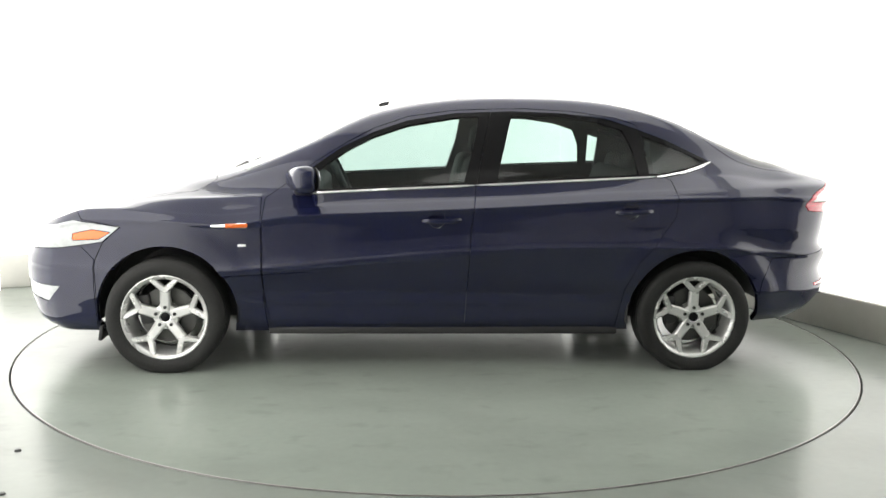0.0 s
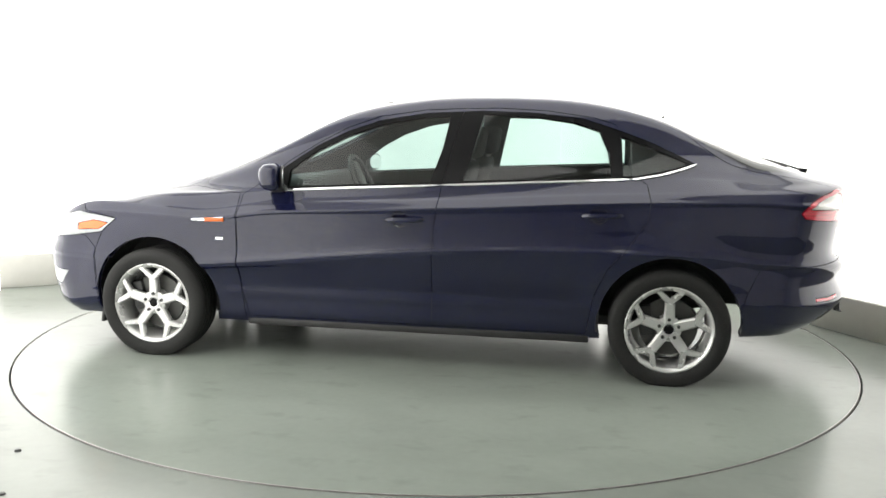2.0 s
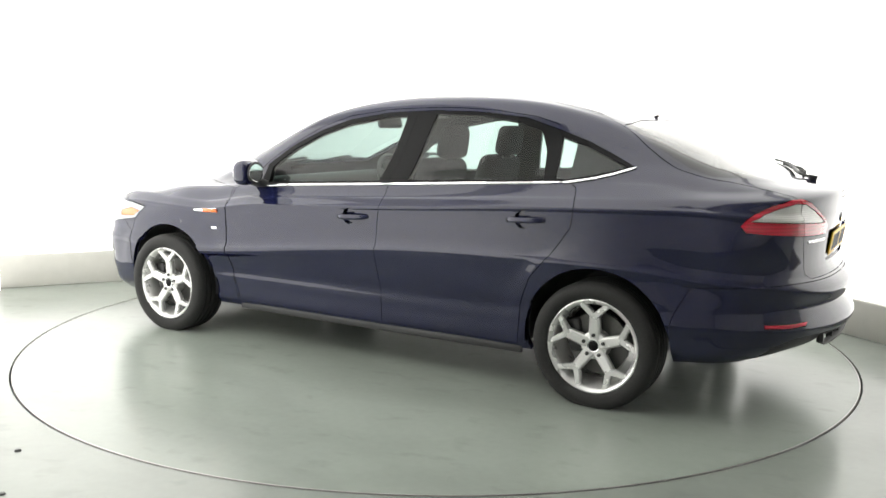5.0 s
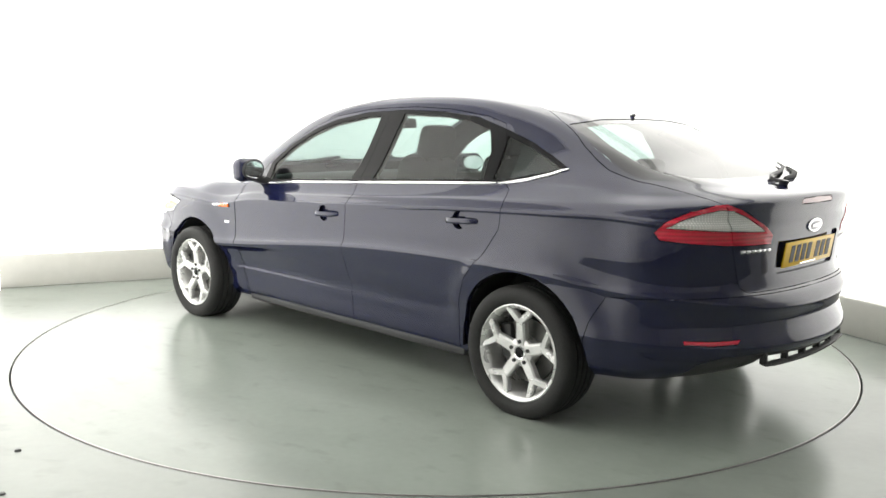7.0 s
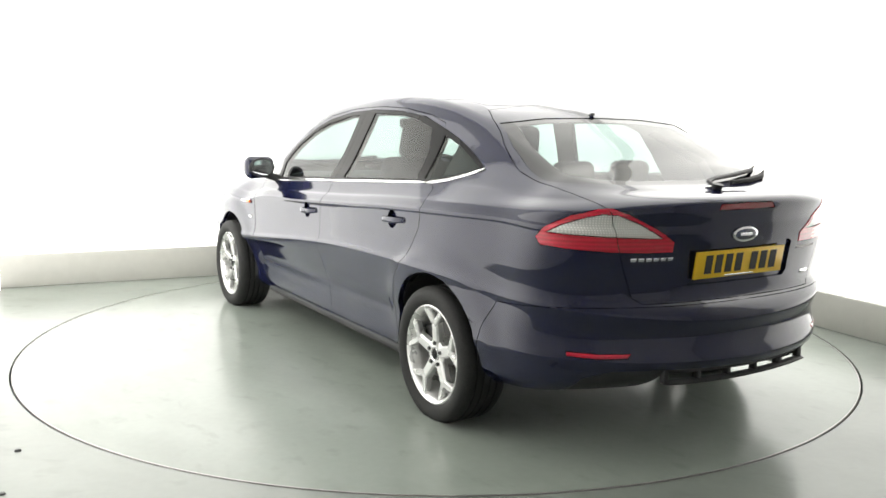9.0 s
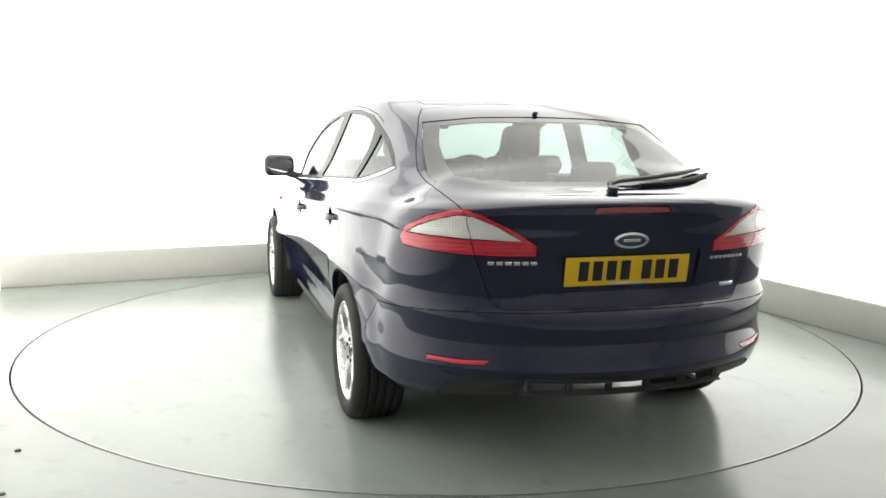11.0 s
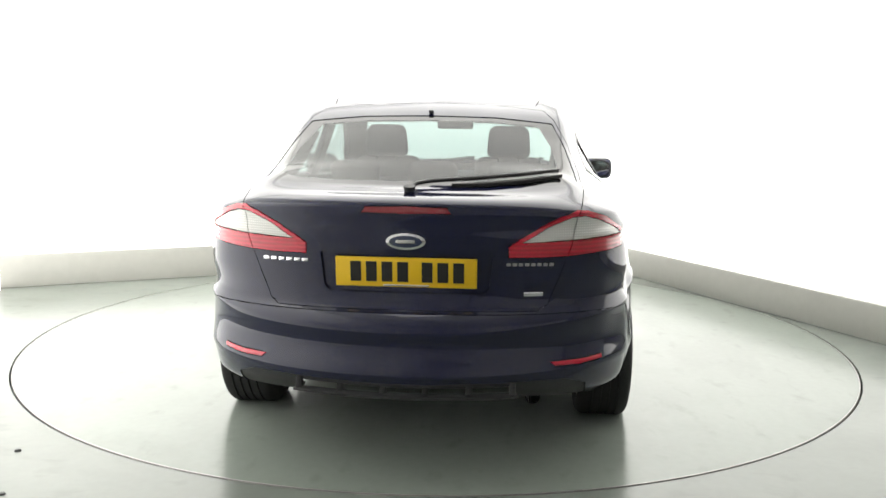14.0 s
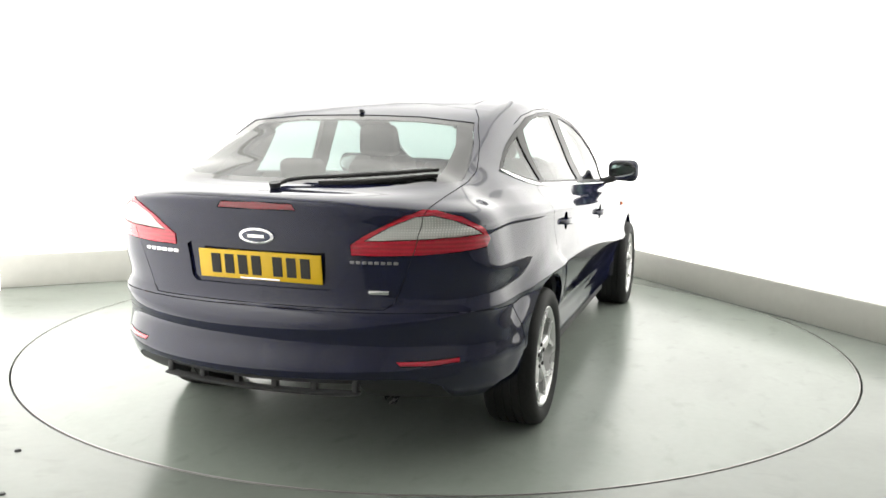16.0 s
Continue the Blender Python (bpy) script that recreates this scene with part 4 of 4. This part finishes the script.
        # wheel arch liners and air deflectors
        for hx, hz in HUBS:
            lb = bmesh.new()
            rows = []
            for y, r in ((0.885, ARCH_R + 0.003), (0.86, ARCH_R + 0.012), (0.62, ARCH_R + 0.012), (0.56, ARCH_R - 0.05), (0.555, 0.05)):
                rows.append([lb.verts.new((hx + r * math.cos(radians(a)), y, max(hz + 0.012 + r * math.sin(radians(a)), 0.24))) for a in range(-8, 189 if hx > 0 else 173, 7)])
            for a, b in zip(rows, rows[1:]):
                for i in range(len(a) - 1):
                    lb.faces.new((a[i], a[i + 1], b[i + 1], b[i]))
            put("arch_liner", lb, BLACK_PLASTIC, car, "black wheel arch liner")
        put("air_deflector", rbox((0.02, 0.22, 0.09), pose(1.79, 0.74, 0.195, 0, -8, 0), 0.006, 2), BLACK_PLASTIC, car, "small black rubber air deflector")
        put("sill_strip", rbox((1.92, 0.03, 0.045), pose(-0.06, 0.818, 0.205), 0.012, 2), BLACK_PLASTIC, car, "black sill edge")

    gate = children(car, "tailgate")[0]
    bumper = children(car, "rear_bumper")[0]

    def on_gate(name, y, z, w, h, thick, material, label="", parent=gate, lift=0.0, bevel=0.002):
        p, n = sh.on_rear(y, z)
        return part(name, rbox((w, thick, h), face_pose(p + n * lift, n), bevel, 2), material, parent, label)

    # number plate with plain bars for its characters
    tilt = face_pose(Vector((-2.341, 0.0, 0.792)), Vector((-1, 0, -0.14)))
    plate = part("number_plate", rbox((0.522, 0.008, 0.113), tilt @ pose(0, 0.008, 0), 0.003, 2), PLATE_YELLOW, gate, "yellow number plate with plain black bars")
    for k, x in enumerate((-0.186, -0.128, -0.070, -0.012, 0.078, 0.136, 0.194)):
        part("plate_bar", rbox((0.040, 0.003, 0.077), tilt @ pose(-x, 0.0125, 0.002), 0.001, 1), PLATE_BLACK, plate)
    part("plate_bar", rbox((0.17, 0.003, 0.006), tilt @ pose(-0.0, 0.0125, -0.0500), 0.001, 1), CHROME, plate)
    # oval badge, name bars
    p, n = sh.on_rear(0, 0.908)
    badge = part("oval_badge", oval(bmesh.new(), face_pose(p, n), 0.073, 0.031, 0.008), CHROME, gate, "chrome-rimmed oval maker's badge")
    part("badge_field", oval(bmesh.new(), face_pose(p + n * 0.0035, n), 0.062, 0.023, 0.006), BADGE_BLUE, badge, "dark blue enamel oval")
    part("badge_mark", rbox((0.070, 0.003, 0.012), face_pose(p + n * 0.010, n), 0.001, 1), CHROME, badge)
    for k in range(6):
        on_gate("name_bar", 0.535 - k * 0.031, 0.826, 0.025, 0.014, 0.005, CHROME, "chrome lettering bar")
    for k in range(8):
        on_gate("name_bar", -0.375 - k * 0.0225, 0.826, 0.017, 0.012, 0.005, STEEL, "chrome lettering bar")
    on_gate("name_bar", -0.468, 0.714, 0.075, 0.016, 0.006, CHROME, "chrome lettering bar")
    # rear wiper
    wiper = [sh.on_rear(y, z, o) for y, z, o in ((0.005, 1.078, .006), (-0.012, 1.090, .014), (-0.07, 1.099, .015), (-0.25, 1.112, .014), (-0.42, 1.126, .013), (-0.565, 1.138, .012))]
    arm = sweep("wiper_arm", [p for p, n in wiper], [n for p, n in wiper], 0.019, 0.008, BLACK_PLASTIC, gate, "black rear wiper arm")
    blade = [sh.on_rear(y, z, o) for y, z, o in ((-0.15, 1.090, .006), (-0.28, 1.096, .007), (-0.42, 1.107, .007), (-0.575, 1.124, .006))]
    sweep("wiper_blade", [p for p, n in blade], [n for p, n in blade], 0.026, 0.009, RUBBER, arm)
    pb = bmesh.new()
    bmesh.ops.create_cone(pb, cap_ends=True, segments=20, radius1=.024, radius2=.018, depth=.03, matrix=face_pose(wiper[0][0], wiper[0][1]) @ pose(0, 0, 0, 90))
    part("wiper_pivot", pb, BLACK_PLASTIC, arm)
    nz = rbox((0.034, 0.022, 0.014), pose(-1.395, 0, 1.381, 0, 20, 0), 0.005, 2)
    part("washer_jet", nz, BLACK_PLASTIC, gate, "small black washer jet")
    # roof aerial foot
    part("aerial_foot", rbox((0.07, 0.035, 0.03), pose(0.30, 0, 1.437, 0, 14, 0), 0.010, 2, shape=lambda c: Vector((c.x - (0.02 if c.z > 0 else 0), c.y, c.z))), BLACK_PLASTIC, car, "black roof aerial foot")
    # tail pipe
    tp = bmesh.new()
    bmesh.ops.create_cone(tp, cap_ends=False, segments=24, radius1=.030, radius2=.030, depth=.16, matrix=pose(-2.12, -0.48, 0.290, 0, 90, 0))
    part("tail_pipe", tp, CHROME, car, "steel tail pipe")
# thin black bar below the bumper, on short posts that leave slots between them
    ys = np.linspace(-0.42, 0.42, 15)
    low_bar = [Vector((-2.395 + 0.20 * y * y, y, 0.334 + 0.05 * y * y)) for y in ys]
    lower = sweep("lower_bar", low_bar, [Vector((-1, 0, -0.25))] * 15, 0.016, 0.016, BLACK_PLASTIC, bumper, "thin black bar below the bumper")
    for y in (-0.40, -0.24, -0.08, 0.08, 0.24, 0.40):
        part("bar_post", rbox((0.03, 0.024, 0.05), pose(-2.385 + 0.20 * y * y, y, 0.357 + 0.05 * y * y), 0.006, 2), BLACK_PLASTIC, lower)
    part("bumper_beam", rbox((0.05, 1.0, 0.05), pose(-2.26, 0, 0.385), 0.012, 2), BLACK_PLASTIC, bumper)
    # front wipers at the cowl
    for y0, y1 in ((0.50, -0.10), (-0.05, -0.62)):
        path = [Vector((1.24 - 0.10 * q - 0.10 * (1 - abs(y0 + (y1 - y0) * q) / 0.7) * 0, y0 + (y1 - y0) * q, 0.995 + 0.075 * q)) for q in np.linspace(0, 1, 8)]
        sweep("front_wiper", path, [Vector((0.6, 0, 0.8))] * 8, 0.028, 0.016, BLACK_PLASTIC, car, "black front wiper")


def cabin(car):
    """Seats, wheel, dashboard and shelf, as seen through the glass."""
    part("underbody", rbox((3.45, 1.06, 0.06), pose(0.10, 0, 0.245), 0.02, 2), BLACK_PLASTIC, car, "black underbody")
    part("cabin_floor", rbox((2.6, 1.50, 0.05), pose(-0.25, 0, 0.30), 0.02, 2), DARK_TRIM, car)
    part("dashboard", rbox((0.55, 1.40, 0.30), pose(0.93, 0, 0.86), 0.08, 4, shape=lambda c: Vector((c.x, c.y, c.z * (0.55 if c.x > 0 else 1)))), DARK_TRIM, car, "dark grey dashboard")
    part("parcel_shelf", rbox((0.62, 1.20, 0.03), pose(-1.62, 0, 1.00), 0.01, 2), DARK_TRIM, car, "dark parcel shelf")
    for y in (0.36, -0.36):
        seat = part("front_seat", rbox((0.52, 0.50, 0.16), pose(0.08, y, 0.56, 0, -6, 0), 0.05, 3), CLOTH, car, "charcoal cloth front seat")
        part("backrest", rbox((0.14, 0.49, 0.62), pose(-0.20, y, 0.83, 0, -14, 0), 0.055, 4, shape=lambda c: Vector((c.x, c.y * (0.80 if c.z > 0 else 1), c.z))), CLOTH, seat)
        part("headrest", rbox((0.10, 0.26, 0.19), pose(-0.33, y, 1.225, 0, -10, 0), 0.045, 4, shape=lambda c: Vector((c.x, c.y * (0.88 if c.z > 0 else 1), c.z))), CLOTH, seat)
        for d in (-0.06, 0.06):
            b = bmesh.new()
            bmesh.ops.create_cone(b, cap_ends=True, segments=12, radius1=.007, radius2=.007, depth=.12, matrix=pose(-0.31, y + d, 1.12, 0, -10, 0))
            part("headrest_post", b, STEEL, seat)
    bench = part("rear_seat", rbox((0.50, 1.30, 0.16), pose(-0.78, 0, 0.56), 0.05, 3), CLOTH, car, "charcoal cloth rear bench")
    part("backrest", rbox((0.14, 1.30, 0.56), pose(-1.16, 0, 0.80, 0, -22, 0), 0.05, 4), CLOTH, bench)
    for y in (0.38, -0.38, 0):
        part("headrest", rbox((0.09, 0.24, 0.13), pose(-1.27, y, 1.085, 0, -14, 0), 0.04, 4), CLOTH, bench)
    # steering wheel on the right-hand side
    ring = bmesh.new()
    m = pose(0.55, -0.36, 0.93, 0, -66, 0)
    rows = []
    for i in range(32):
        a = 2 * math.pi * i / 32
        rows.append([ring.verts.new(m @ Vector(((0.185 + 0.015 * math.cos(b)) * math.cos(a), (0.185 + 0.015 * math.cos(b)) * math.sin(a), 0.015 * math.sin(b)))) for b in [k * math.pi / 4 for k in range(8)]])
    for i in range(32):
        for k in range(8):
            ring.faces.new((rows[i][k], rows[(i + 1) % 32][k], rows[(i + 1) % 32][(k + 1) % 8], rows[i][(k + 1) % 8]))
    sw = part("steering_wheel", ring, BLACK_PLASTIC, car, "black steering wheel")
    part("wheel_boss", rbox((0.30, 0.12, 0.05), m @ pose(0, 0, -0.02), 0.02, 3), BLACK_PLASTIC, sw)
    part("rear_view_mirror", rbox((0.04, 0.24, 0.065), pose(0.36, 0.0, 1.325, 0, 10, 0), 0.018, 3), BLACK_PLASTIC, car, "black inside mirror")


studio()
table = make_turntable()
car, shell = make_car()
for hx, hz in HUBS:
    first = make_wheel(car, hz)
    track = 0.848 if hx > 0 else 0.814
    first.matrix_basis = pose(hx, track, hz)
    other = copy_thing(first, pose(hx, -track, hz, 0, 0, 180))
fit_out(car, shell)
cabin(car)


# ---- motion ----
def motions():
    turns = []
    for k in range(33):
        t = k * 0.5
        turns.append((t, 183.011 - 6.6874 * t - 0.03150 * t * t + 0.000787 * t**3))
    rows = []
    for t, a in turns:
        c, s = math.cos(radians(a)), math.sin(radians(a))
        rows.append((t, pose(c * 0.0602 + s * 0.0662, s * 0.0602 - c * 0.0662, 0, 0, 0, a)))
    walk(car, rows)
    walk(table, [(t, pose(0, 0, 0, 0, 0, a)) for t, a in turns])


motions()
